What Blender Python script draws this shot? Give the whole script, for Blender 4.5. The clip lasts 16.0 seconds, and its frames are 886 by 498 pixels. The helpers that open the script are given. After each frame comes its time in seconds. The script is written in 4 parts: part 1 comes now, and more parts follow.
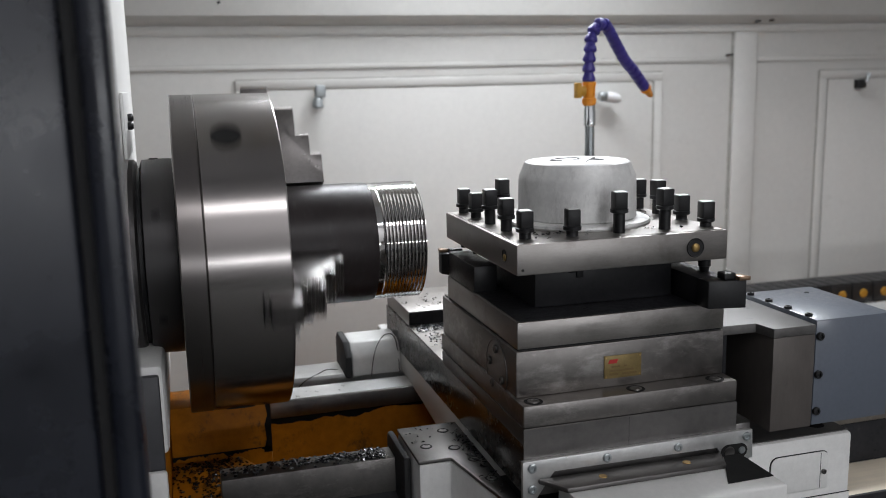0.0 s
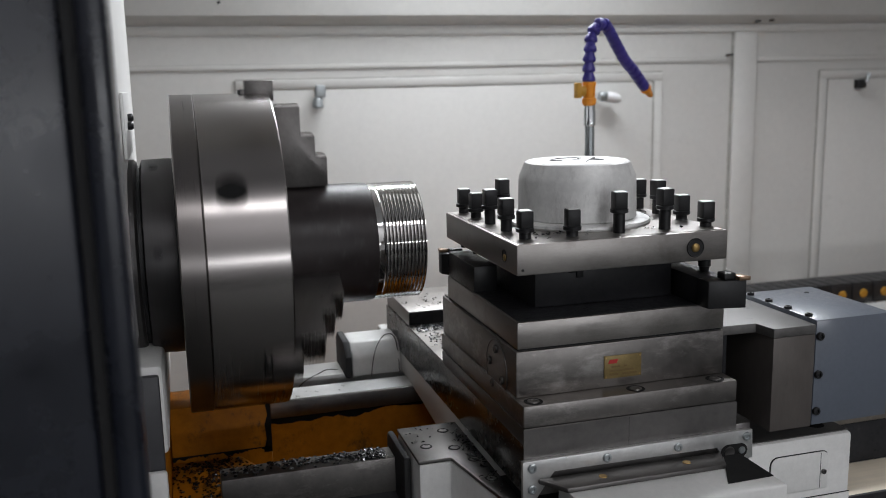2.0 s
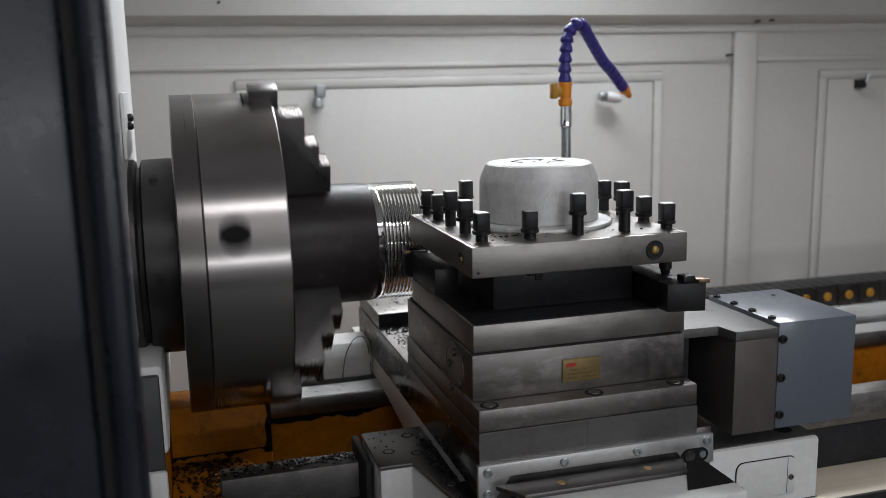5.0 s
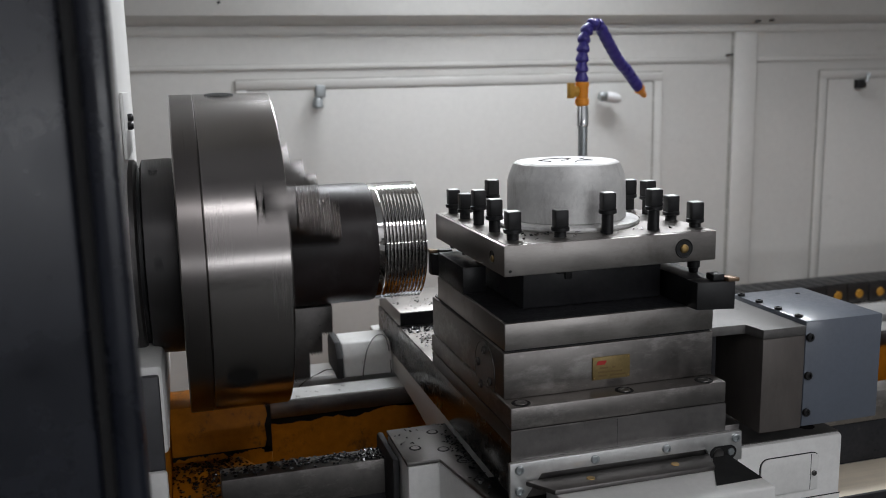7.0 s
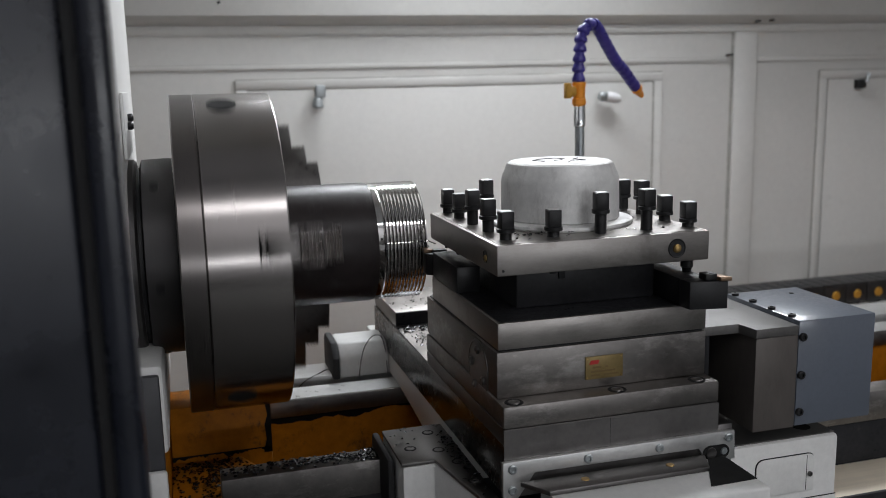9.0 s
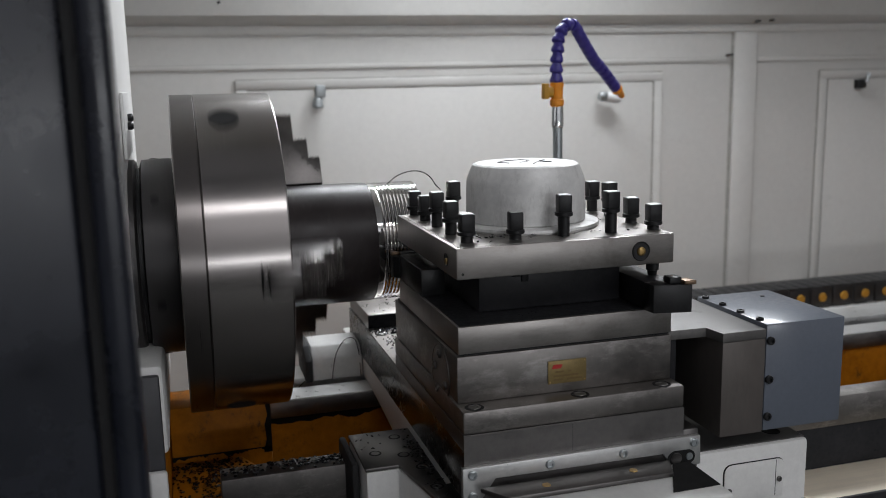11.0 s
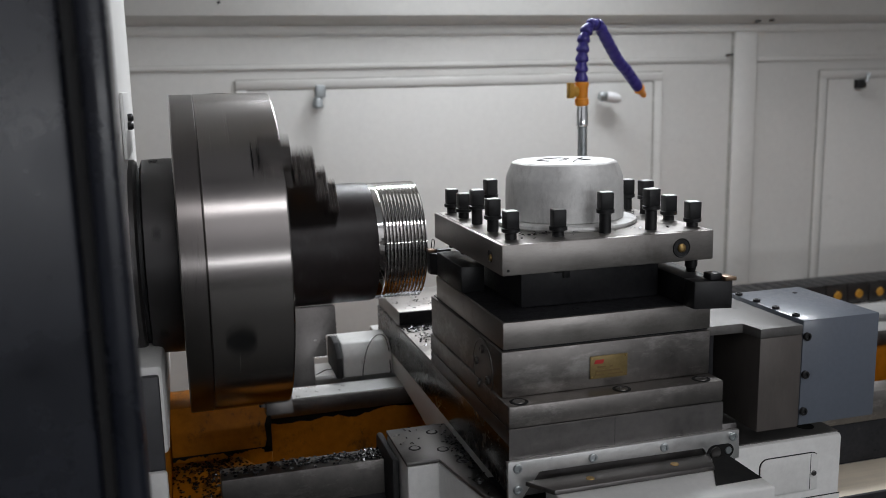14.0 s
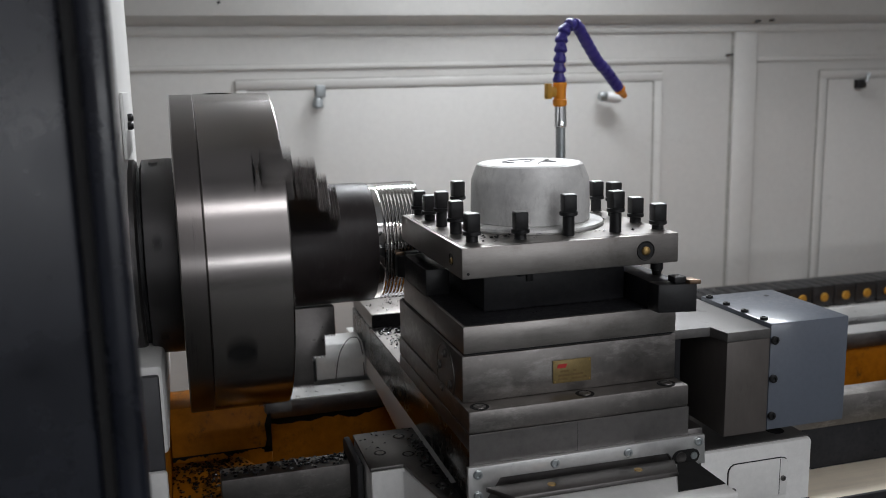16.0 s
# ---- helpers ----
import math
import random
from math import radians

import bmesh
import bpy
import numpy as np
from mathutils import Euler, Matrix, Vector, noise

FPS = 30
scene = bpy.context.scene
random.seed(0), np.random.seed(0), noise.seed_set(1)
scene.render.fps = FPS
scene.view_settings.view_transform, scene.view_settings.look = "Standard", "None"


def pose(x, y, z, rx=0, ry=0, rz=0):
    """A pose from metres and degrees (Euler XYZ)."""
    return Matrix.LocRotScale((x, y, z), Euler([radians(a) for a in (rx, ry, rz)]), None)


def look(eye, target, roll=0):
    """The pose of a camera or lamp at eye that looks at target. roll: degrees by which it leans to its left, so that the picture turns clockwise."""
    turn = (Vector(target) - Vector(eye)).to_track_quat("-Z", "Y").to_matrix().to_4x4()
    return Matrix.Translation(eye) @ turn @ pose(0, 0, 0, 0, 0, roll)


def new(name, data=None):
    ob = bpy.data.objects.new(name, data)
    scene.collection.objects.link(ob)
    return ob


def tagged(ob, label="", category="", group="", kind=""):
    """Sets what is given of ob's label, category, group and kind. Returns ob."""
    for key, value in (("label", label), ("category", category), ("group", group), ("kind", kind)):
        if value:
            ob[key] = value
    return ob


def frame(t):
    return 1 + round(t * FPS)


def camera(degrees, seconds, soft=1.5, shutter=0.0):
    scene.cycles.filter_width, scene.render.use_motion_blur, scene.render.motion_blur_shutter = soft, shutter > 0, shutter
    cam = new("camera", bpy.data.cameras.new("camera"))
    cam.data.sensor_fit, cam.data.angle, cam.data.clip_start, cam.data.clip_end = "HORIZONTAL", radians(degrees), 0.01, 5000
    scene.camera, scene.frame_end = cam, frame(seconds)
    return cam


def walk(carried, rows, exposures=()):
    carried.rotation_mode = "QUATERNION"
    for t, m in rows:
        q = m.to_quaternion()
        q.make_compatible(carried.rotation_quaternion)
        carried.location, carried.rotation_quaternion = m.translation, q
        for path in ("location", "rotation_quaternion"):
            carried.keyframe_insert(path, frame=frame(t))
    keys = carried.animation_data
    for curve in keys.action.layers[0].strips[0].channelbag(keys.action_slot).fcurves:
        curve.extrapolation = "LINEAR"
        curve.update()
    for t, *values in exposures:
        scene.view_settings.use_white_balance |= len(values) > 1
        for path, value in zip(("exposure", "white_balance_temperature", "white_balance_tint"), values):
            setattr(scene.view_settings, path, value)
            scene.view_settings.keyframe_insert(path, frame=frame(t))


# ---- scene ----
AX = 1.10                     # height of the spindle axis over the floor; z below is counted from the axis

# ---- camera ----
cam = camera(51.93, 16.0, soft=0.9, shutter=0.11)
EYE = Vector((-0.1142, -1.1860, 0.2119 + AX))
AIM = EYE + Vector((0.27315, 0.94434, -0.18334))
cam.data.dof.use_dof, cam.data.dof.focus_distance, cam.data.dof.aperture_fstop = True, 1.05, 6.5
walk(cam, [(0, look(EYE, AIM, -1.235)), (16.0, look(EYE, AIM, -1.235))], [(0, 0.0), (0.5, -0.03), (2.5, -0.18), (4.0, -0.26), (6.5, -0.28), (16.0, -0.28)])

# ---- light ----
world = bpy.data.worlds.new("workshop_air")
scene.world = world
world.use_nodes = True
world.node_tree.nodes["Background"].inputs[0].default_value = (0.92, 0.92, 1.0, 1)
world.node_tree.nodes["Background"].inputs[1].default_value = 0.03


def area_lamp(name, eye, target, sx, sy, watts, color):
    data = bpy.data.lights.new(name, "AREA")
    data.shape, data.size, data.size_y, data.energy, data.color = "RECTANGLE", sx, sy, watts, color
    ob = new(name, data)
    ob.matrix_world = look(Vector(eye) + Vector((0, 0, AX)), Vector(target) + Vector((0, 0, AX)))
    return ob


area_lamp("work_lamp", (0.76, 0.80, 0.92), (0.40, -0.15, -0.2), 1.14, 0.12, 29, (0.91, 0.945, 1.0))
area_lamp("hall_light", (1.6, -3.0, 2.72), (0.5, 0, 0), 3.6, 0.16, 33, (0.96, 0.96, 1.0))
# added unseen light that washes the far wall, to fill the scene from the front
area_lamp("hall_light", (0.8, -4.3, 3.7), (0.8, -6, 1.0), 4.5, 0.3, 110, (0.97, 0.97, 1.0))
area_lamp("hall_window", (1.45, -5.95, 0.30), (1.45, 0, 0.2), 3.3, 0.16, 34, (0.93, 0.955, 1.0))


# ---- materials ----
def node(t, kind, **kw):
    n = t.nodes.new(kind)
    for k, v in kw.items():
        n.inputs[k.replace("_", " ")].default_value = v
    return n


def surface(name, col, rough=0.5, metal=0.0, var=0.25, big=6.0, fine=90.0, bump=0.15, stretch=(1, 1, 1), dirt=None,
            dirt_at=0.6, dirt_scale=25.0, dirt_stretch=(1, 1, 1), dirt_soft=0.12, aniso=0.0, coat=0.0, rvar=0.12, island=0.0, spec=0.5):
    """A painted, cast or machined surface: base colour with broad and fine variation, uneven gloss, fine relief and stains."""
    m = bpy.data.materials.new(name)
    m.use_nodes = True
    t = m.node_tree
    b = t.nodes["Principled BSDF"]
    co = t.nodes.new("ShaderNodeTexCoord")
    mp = t.nodes.new("ShaderNodeMapping")
    mp.inputs["Scale"].default_value = stretch
    t.links.new(co.outputs["Object"], mp.inputs[0])
    nb = node(t, "ShaderNodeTexNoise", Scale=big, Detail=5.0, Roughness=0.6)
    nf = node(t, "ShaderNodeTexNoise", Scale=fine, Detail=6.0, Roughness=0.7)
    t.links.new(co.outputs["Object"], nb.inputs["Vector"])
    t.links.new(mp.outputs[0], nf.inputs["Vector"])
    add = t.nodes.new("ShaderNodeMath")
    add.operation = "ADD"
    t.links.new(nb.outputs["Fac"], add.inputs[0])
    t.links.new(nf.outputs["Fac"], add.inputs[1])
    ramp = t.nodes.new("ShaderNodeMapRange")
    ramp.inputs["From Min"].default_value, ramp.inputs["From Max"].default_value = 0.7, 1.3
    ramp.inputs["To Min"].default_value, ramp.inputs["To Max"].default_value = 1 - var, 1 + var
    t.links.new(add.outputs[0], ramp.inputs["Value"])
    hsv = t.nodes.new("ShaderNodeHueSaturation")
    hsv.inputs["Color"].default_value = (*col, 1)
    t.links.new(ramp.outputs[0], hsv.inputs["Value"])
    out = hsv.outputs[0]
    if island:
        info = t.nodes.new("ShaderNodeNewGeometry")
        r2 = t.nodes.new("ShaderNodeMapRange")
        r2.inputs["To Min"].default_value, r2.inputs["To Max"].default_value = 1 - island, 1 + island
        t.links.new(info.outputs["Random Per Island"], r2.inputs["Value"])
        h2 = t.nodes.new("ShaderNodeHueSaturation")
        t.links.new(out, h2.inputs["Color"])
        t.links.new(r2.outputs[0], h2.inputs["Value"])
        out = h2.outputs[0]
    rr = t.nodes.new("ShaderNodeMapRange")
    rr.inputs["From Min"].default_value, rr.inputs["From Max"].default_value = 0.7, 1.3
    rr.inputs["To Min"].default_value, rr.inputs["To Max"].default_value = max(0.03, rough - rvar), min(1, rough + rvar)
    t.links.new(add.outputs[0], rr.inputs["Value"])
    rough_out = rr.outputs[0]
    if dirt:
        nd = node(t, "ShaderNodeTexNoise", Scale=dirt_scale, Detail=8.0, Roughness=0.75)
        md = t.nodes.new("ShaderNodeMapping")
        md.inputs["Scale"].default_value = dirt_stretch
        t.links.new(co.outputs["Object"], md.inputs[0])
        t.links.new(md.outputs[0], nd.inputs["Vector"])
        rd = t.nodes.new("ShaderNodeMapRange")
        rd.inputs["From Min"].default_value, rd.inputs["From Max"].default_value = dirt_at, dirt_at + dirt_soft
        t.links.new(nd.outputs["Fac"], rd.inputs["Value"])
        mx = t.nodes.new("ShaderNodeMix")
        mx.data_type = "RGBA"
        t.links.new(rd.outputs[0], mx.inputs["Factor"])
        t.links.new(out, mx.inputs["A"])
        mx.inputs["B"].default_value = (*dirt, 1)
        out = mx.outputs["Result"]
    t.links.new(out, b.inputs["Base Color"])
    t.links.new(rough_out, b.inputs["Roughness"])
    b.inputs["Metallic"].default_value, b.inputs["Specular IOR Level"].default_value = metal, spec
    b.inputs["Coat Weight"].default_value, b.inputs["Coat Roughness"].default_value = coat, 0.13
    if aniso:
        b.inputs["Anisotropic"].default_value, b.inputs["Anisotropic Rotation"].default_value = aniso, 0.25
        tan = t.nodes.new("ShaderNodeTangent")
        tan.direction_type, tan.axis = "RADIAL", "X"
        t.links.new(tan.outputs[0], b.inputs["Tangent"])
    if bump:
        bp = node(t, "ShaderNodeBump", Strength=bump, Distance=0.0006)
        t.links.new(nf.outputs["Fac"], bp.inputs["Height"])
        t.links.new(bp.outputs[0], b.inputs["Normal"])
    return m


CREAM = surface("cream_paint", (0.655, 0.65, 0.625), 0.45, var=0.05, big=2.5, fine=60, bump=0.08, dirt=(0.47, 0.465, 0.43), dirt_at=0.60, dirt_scale=3.5, dirt_stretch=(0.7, 1, 1.6), dirt_soft=0.2)
# darker wall tone for creases, gaps and seams
SEAM = surface("dark_seam_paint", (0.38, 0.375, 0.345), 0.7, var=0.35, big=14, fine=90, bump=0.2, dirt=(0.52, 0.52, 0.49), dirt_at=0.52, dirt_scale=12, dirt_stretch=(1, 1, 3))
WHITE = surface("white_machine_paint", (0.77, 0.765, 0.745), 0.42, var=0.08, big=8, fine=120, bump=0.12, dirt=(0.18, 0.17, 0.15), dirt_at=0.66, dirt_scale=40)
ORANGE = surface("orange_machine_paint", (0.37, 0.130, 0.005), 0.42, spec=0.12, var=0.28, big=9, fine=70, bump=0.25, dirt=(0.045, 0.028, 0.015), dirt_at=0.555, dirt_scale=22, dirt_stretch=(1, 1, 0.7))
IRON_GREY = surface("dark_grey_paint", (0.045, 0.045, 0.05), 0.45, var=0.15, big=9, fine=120, bump=0.1)
BLUE_GREY = surface("blue_grey_paint", (0.118, 0.136, 0.168), 0.38, coat=0.35, var=0.10, big=9, fine=160, bump=0.1, dirt=(0.11, 0.115, 0.125), dirt_at=0.64, dirt_scale=14, dirt_soft=0.2)
DOOR_PAINT = surface("dark_door_paint", (0.010, 0.012, 0.019), 0.28, var=0.35, big=9, fine=30, bump=0.05, rvar=0.09)
CHUCK_STEEL = surface("turned_chuck_steel", (0.30, 0.28, 0.27), 0.25, 1.0, var=0.06, big=7, fine=40, bump=0.0, stretch=(30, 0.2, 0.2), aniso=0.72, rvar=0.03)
PLATE_STEEL = surface("turned_plate_steel", (0.185, 0.170, 0.163), 0.30, 1.0, var=0.06, big=7, fine=40, bump=0.0, stretch=(30, 0.2, 0.2), aniso=0.6, rvar=0.04)
FLANGE_STEEL = surface("dark_flange_steel", (0.075, 0.072, 0.072), 0.40, 0.8, var=0.12, big=9, fine=40, bump=0.03, stretch=(20, 0.6, 0.6))
# teeth are paler than the jaw, to paint the glints of light on them
TOOTH_STEEL = surface("lit_teeth_steel", (0.42, 0.40, 0.39), 0.30, 1.0, var=0.15, big=40, fine=200, bump=0.05)
JAW_STEEL = surface("hardened_jaw_steel", (0.13, 0.122, 0.118), 0.36, 0.9, var=0.2, big=30, fine=160, bump=0.12)
# flat black that stands in for the shade inside holes, slots and recesses
HOLE_SHADE = surface("hole_shade_black", (0.004, 0.004, 0.004), 0.95, var=0.1, bump=0.0)
DARK_STEEL = surface("dark_ground_steel", (0.175, 0.167, 0.162), 0.42, 1.0, var=0.2, big=14, fine=130, bump=0.12, dirt=(0.06, 0.055, 0.05), dirt_at=0.66, dirt_scale=18)
BRACKET_STEEL = surface("oily_bracket_steel", (0.115, 0.102, 0.094), 0.48, 0.35, var=0.2, big=10, fine=120, bump=0.15, stretch=(1, 1, 0.3), dirt=(0.07, 0.062, 0.056), dirt_at=0.58, dirt_scale=16, dirt_soft=0.2)
WORN_TOP = surface("worn_milled_top", (0.15, 0.145, 0.14), 0.55, 0.6, var=0.25, big=14, fine=130, bump=0.12, dirt=(0.08, 0.075, 0.07), dirt_at=0.62, dirt_scale=18)
OILED_STEEL = surface("oiled_ground_steel", (0.15, 0.148, 0.145), 0.26, 1.0, var=0.2, big=10, fine=90, bump=0.04, rvar=0.06)
GROUND_STEEL = surface("bright_ground_steel", (0.33, 0.311, 0.295), 0.40, 1.0, var=0.16, big=16, fine=150, bump=0.1, stretch=(0.6, 1, 2), dirt=(0.20, 0.182, 0.168), dirt_at=0.545, dirt_scale=20, dirt_soft=0.25)
# its second colour is lighter and gives random paler patches
BLOCK_STEEL = surface("milled_block_steel", (0.215, 0.202, 0.192), 0.42, 1.0, var=0.2, big=14, fine=120, bump=0.12, dirt=(0.44, 0.42, 0.40), dirt_at=0.52, dirt_scale=17, dirt_stretch=(0.8, 1, 1.8), dirt_soft=0.22)
BLACK_OXIDE = surface("black_oxide_steel", (0.015, 0.015, 0.016), 0.40, 0.0, spec=0.35, var=0.4, big=40, fine=300, bump=0.2, dirt=(0.08, 0.075, 0.07), dirt_at=0.68, dirt_scale=90)
# black castings, and black put on parts where deep shade lies
BLACK_CAST = surface("black_cast_and_shade", (0.018, 0.018, 0.020), 0.38, 0.0, spec=0.22, var=0.35, big=20, fine=160, bump=0.25, dirt=(0.06, 0.055, 0.05), dirt_at=0.62, dirt_scale=40)
GREASE = surface("black_grease", (0.006, 0.005, 0.005), 0.6, var=0.4, big=40, fine=200, bump=0.4, spec=0.15)
RUBBER = surface("black_rubber", (0.02, 0.02, 0.021), 0.7, var=0.3, big=30, fine=200, bump=0.2)
SCALE = surface("mill_scale_pipe", (0.026, 0.021, 0.021), 0.40, 0.0, spec=0.25, var=0.3, big=22, fine=140, bump=0.3, dirt=(0.055, 0.050, 0.051), dirt_at=0.55, dirt_scale=28)
THREAD = surface("fresh_cut_thread", (0.62, 0.605, 0.59), 0.055, 1.0, var=0.08, big=20, fine=80, bump=0.0, stretch=(10, 0.3, 0.3), rvar=0.03)
ALU = surface("cast_aluminium", (0.71, 0.705, 0.69), 0.45, 0.15, var=0.13, big=16, fine=120, bump=0.22, dirt=(0.47, 0.46, 0.445), dirt_at=0.51, dirt_scale=24, dirt_stretch=(1.2, 1.2, 0.5), dirt_soft=0.2)
STRIP = surface("bright_milled_metal", (0.62, 0.62, 0.61), 0.38, 0.8, var=0.12, big=14, fine=120, bump=0.1, dirt=(0.2, 0.2, 0.2), dirt_at=0.68, dirt_scale=50)
BRASS = surface("brass", (0.42, 0.28, 0.11), 0.38, 0.9, var=0.2, big=60, fine=200, bump=0.1)
GOLD = surface("gilded_plate", (0.24, 0.175, 0.07), 0.45, 0.5, var=0.18, big=60, fine=300, bump=0.1)
RED = surface("red_print", (0.45, 0.02, 0.02), 0.5, var=0.1)
INK = surface("engraved_print", (0.16, 0.10, 0.03), 0.5, var=0.1)
BLUE_PLASTIC = surface("blue_hose_plastic", (0.045, 0.035, 0.24), 0.32, var=0.12, big=30, fine=100, bump=0.03)
ORANGE_PLASTIC = surface("orange_plastic", (0.85, 0.30, 0.02), 0.38, var=0.08, big=40, fine=100, bump=0.03)
ZINC = surface("zinc_tube", (0.42, 0.45, 0.46), 0.38, 0.9, var=0.2, big=40, fine=200, bump=0.25)
GLOSS_WHITE = surface("glint_white_plastic", (0.85, 0.85, 0.86), 0.15, var=0.03, bump=0.0)
CHROME = surface("chrome", (0.75, 0.76, 0.77), 0.12, 1.0, var=0.06, bump=0.0)
CHIP = surface("dark_chips", (0.004, 0.004, 0.006), 0.20, 0.0, var=0.3, big=200, fine=500, bump=0.0, island=0.5)
CHAIN = surface("chain_plastic", (0.020, 0.020, 0.021), 0.5, var=0.3, big=20, fine=120, bump=0.1)
YELLOW = surface("yellow_plastic", (0.52, 0.27, 0.03), 0.5, var=0.1)
STAINLESS = surface("brushed_stainless", (0.86, 0.76, 0.61), 0.5, 0.1, var=0.12, big=8, fine=120, bump=0.12, stretch=(0.06, 1, 1))
CARBIDE = surface("carbide", (0.20, 0.135, 0.09), 0.35, 0.8, var=0.2)
FLOOR_PAINT = surface("hall_floor_paint", (0.09, 0.095, 0.09), 0.5, var=0.15, big=1.5, fine=20, bump=0.1)
HALL_WALL = surface("hall_wall_paint", (0.74, 0.74, 0.75), 0.8, var=0.1, big=1.0, fine=12, bump=0.1)


# ---- mesh helpers ----
def merge(bm, other):
    me = bpy.data.meshes.new("tmp")
    other.to_mesh(me)
    other.free()
    bm.from_mesh(me)
    bpy.data.meshes.remove(me)
    return bm


def bevel(b, w, seg=2, angle=30):
    if w:
        es = [e for e in b.edges if len(e.link_faces) == 2 and e.calc_face_angle(0) > radians(angle)]
        bmesh.ops.bevel(b, geom=es, offset=w, segments=seg, profile=0.5, affect="EDGES", clamp_overlap=True)


def box(x0, x1, y0, y1, z0, z1, w=0.001, bm=None, seg=2):
    b = bmesh.new()
    bmesh.ops.create_cube(b, size=1.0)
    for v in b.verts:
        v.co = Vector(((x0 + x1) / 2 + v.co.x * (x1 - x0), (y0 + y1) / 2 + v.co.y * (y1 - y0), (z0 + z1) / 2 + v.co.z * (z1 - z0)))
    bevel(b, w, seg)
    return merge(bm or bmesh.new(), b)


def prism(poly, axis, a, c, w=0.001, bm=None):
    """A polygon of two coordinates (the axes other than axis, in order) drawn out from a to c."""
    b = bmesh.new()

    def at(p, h):
        q = list(p)
        q.insert(axis, h)
        return Vector(q)
    lo, hi = [b.verts.new(at(p, a)) for p in poly], [b.verts.new(at(p, c)) for p in poly]
    n = len(poly)
    b.faces.new(lo), b.faces.new(hi)
    for i in range(n):
        b.faces.new((lo[i], lo[(i + 1) % n], hi[(i + 1) % n], hi[i]))
    bmesh.ops.recalc_face_normals(b, faces=b.faces)
    bevel(b, w)
    return merge(bm or bmesh.new(), b)


def turned(profile, axis="X", centre=(0, 0, 0), seg=64, bm=None, closed=False):
    """A body of revolution from (along, radius) pairs; ends at radius 0 close."""
    b = bmesh.new()
    rings = []
    for h, r in profile:
        ring = []
        for i in range(seg):
            a = 2 * math.pi * i / seg
            u, v = r * math.cos(a), r * math.sin(a)
            co = {"X": (h, u, v), "Y": (u, h, v), "Z": (u, v, h)}[axis]
            ring.append(b.verts.new(Vector(co) + Vector(centre)))
        rings.append(ring)
    for r0, r1 in zip(rings, rings[1:] + (rings[:1] if closed else [])):
        for i in range(seg):
            j = (i + 1) % seg
            b.faces.new((r0[i], r0[j], r1[j], r1[i]))
    if not closed:
        b.faces.new(rings[0]), b.faces.new(rings[-1])
    bmesh.ops.recalc_face_normals(b, faces=b.faces)
    return merge(bm or bmesh.new(), b)


def tube_path(points, radius, seg=10, bm=None):
    """A round rod along points; radius is a number or one for each point."""
    b = bmesh.new()
    pts = [Vector(p) for p in points]
    rings = []
    up = Vector((0.13, 0.31, 0.94)).normalized()
    for i, p in enumerate(pts):
        d = (pts[min(i + 1, len(pts) - 1)] - pts[max(i - 1, 0)]).normalized()
        s = d.cross(up).normalized()
        q = s.cross(d)
        r = radius[i] if isinstance(radius, (list, tuple)) else radius
        rings.append([b.verts.new(p + r * (s * math.cos(2 * math.pi * k / seg) + q * math.sin(2 * math.pi * k / seg))) for k in range(seg)])
    for r0, r1 in zip(rings, rings[1:]):
        for i in range(seg):
            j = (i + 1) % seg
            b.faces.new((r0[i], r0[j], r1[j], r1[i]))
    b.faces.new(rings[0]), b.faces.new(rings[-1])
    bmesh.ops.recalc_face_normals(b, faces=b.faces)
    return merge(bm or bmesh.new(), b)


ORIGIN = {}


def finish(name, bm, material, smooth=25):
    me = bpy.data.meshes.new(name)
    bm.to_mesh(me)
    bm.free()
    me.materials.append(material)
    me.shade_smooth()
    me.set_sharp_from_angle(angle=radians(smooth))
    return me


def thing(name, origin, label, category, group="", kind=""):
    """An empty at a thing's base, which its parts hang on."""
    ob = new(name)
    ob.empty_display_size = 0.02
    ob.location = Vector(origin) + Vector((0, 0, AX))
    ORIGIN[ob] = Vector(origin)
    return tagged(ob, label, category, group, kind)


def part(name, bm, material, parent, label="", kind=""):
    """Links a bmesh, drawn in the place's own coordinates, as one mesh under a thing or under a part."""
    bmesh.ops.translate(bm, verts=bm.verts, vec=-ORIGIN[parent])
    ob = new(name, finish(name, bm, material))
    ob.parent = parent
    ORIGIN[ob] = ORIGIN[parent]
    return tagged(ob, label, kind=kind)


def solid(name, bm, material, label, category, group="", kind=""):
    """One mesh that is a thing by itself; its origin lies under its middle."""
    lo = Vector([min(v.co[i] for v in bm.verts) for i in range(3)])
    hi = Vector([max(v.co[i] for v in bm.verts) for i in range(3)])
    o = Vector(((lo.x + hi.x) / 2, (lo.y + hi.y) / 2, lo.z))
    bmesh.ops.translate(bm, verts=bm.verts, vec=-o)
    ob = new(name, finish(name, bm, material))
    ob.location = o + Vector((0, 0, AX))
    ORIGIN[ob] = o
    return tagged(ob, label, category, group, kind)


def socket_screw(parent, p, axis, r, h, material, name="screw", label=""):
    """A cap screw with a recessed hexagon; p is the middle of its seat, axis +-1, 2 or 3 for the way that it faces."""
    s, k = (1 if axis > 0 else -1), abs(axis) - 1
    prof = [(0, r), (s * h * 0.8, r), (s * h, r * 0.85), (s * h, r * 0.5), (s * h * 0.45, r * 0.45), (s * h * 0.4, 0.00005)]
    o = list(p)
    bm = turned([(a, b) for a, b in prof], "XYZ"[k], o, 16)
    return part(name, bm, material, parent, label)


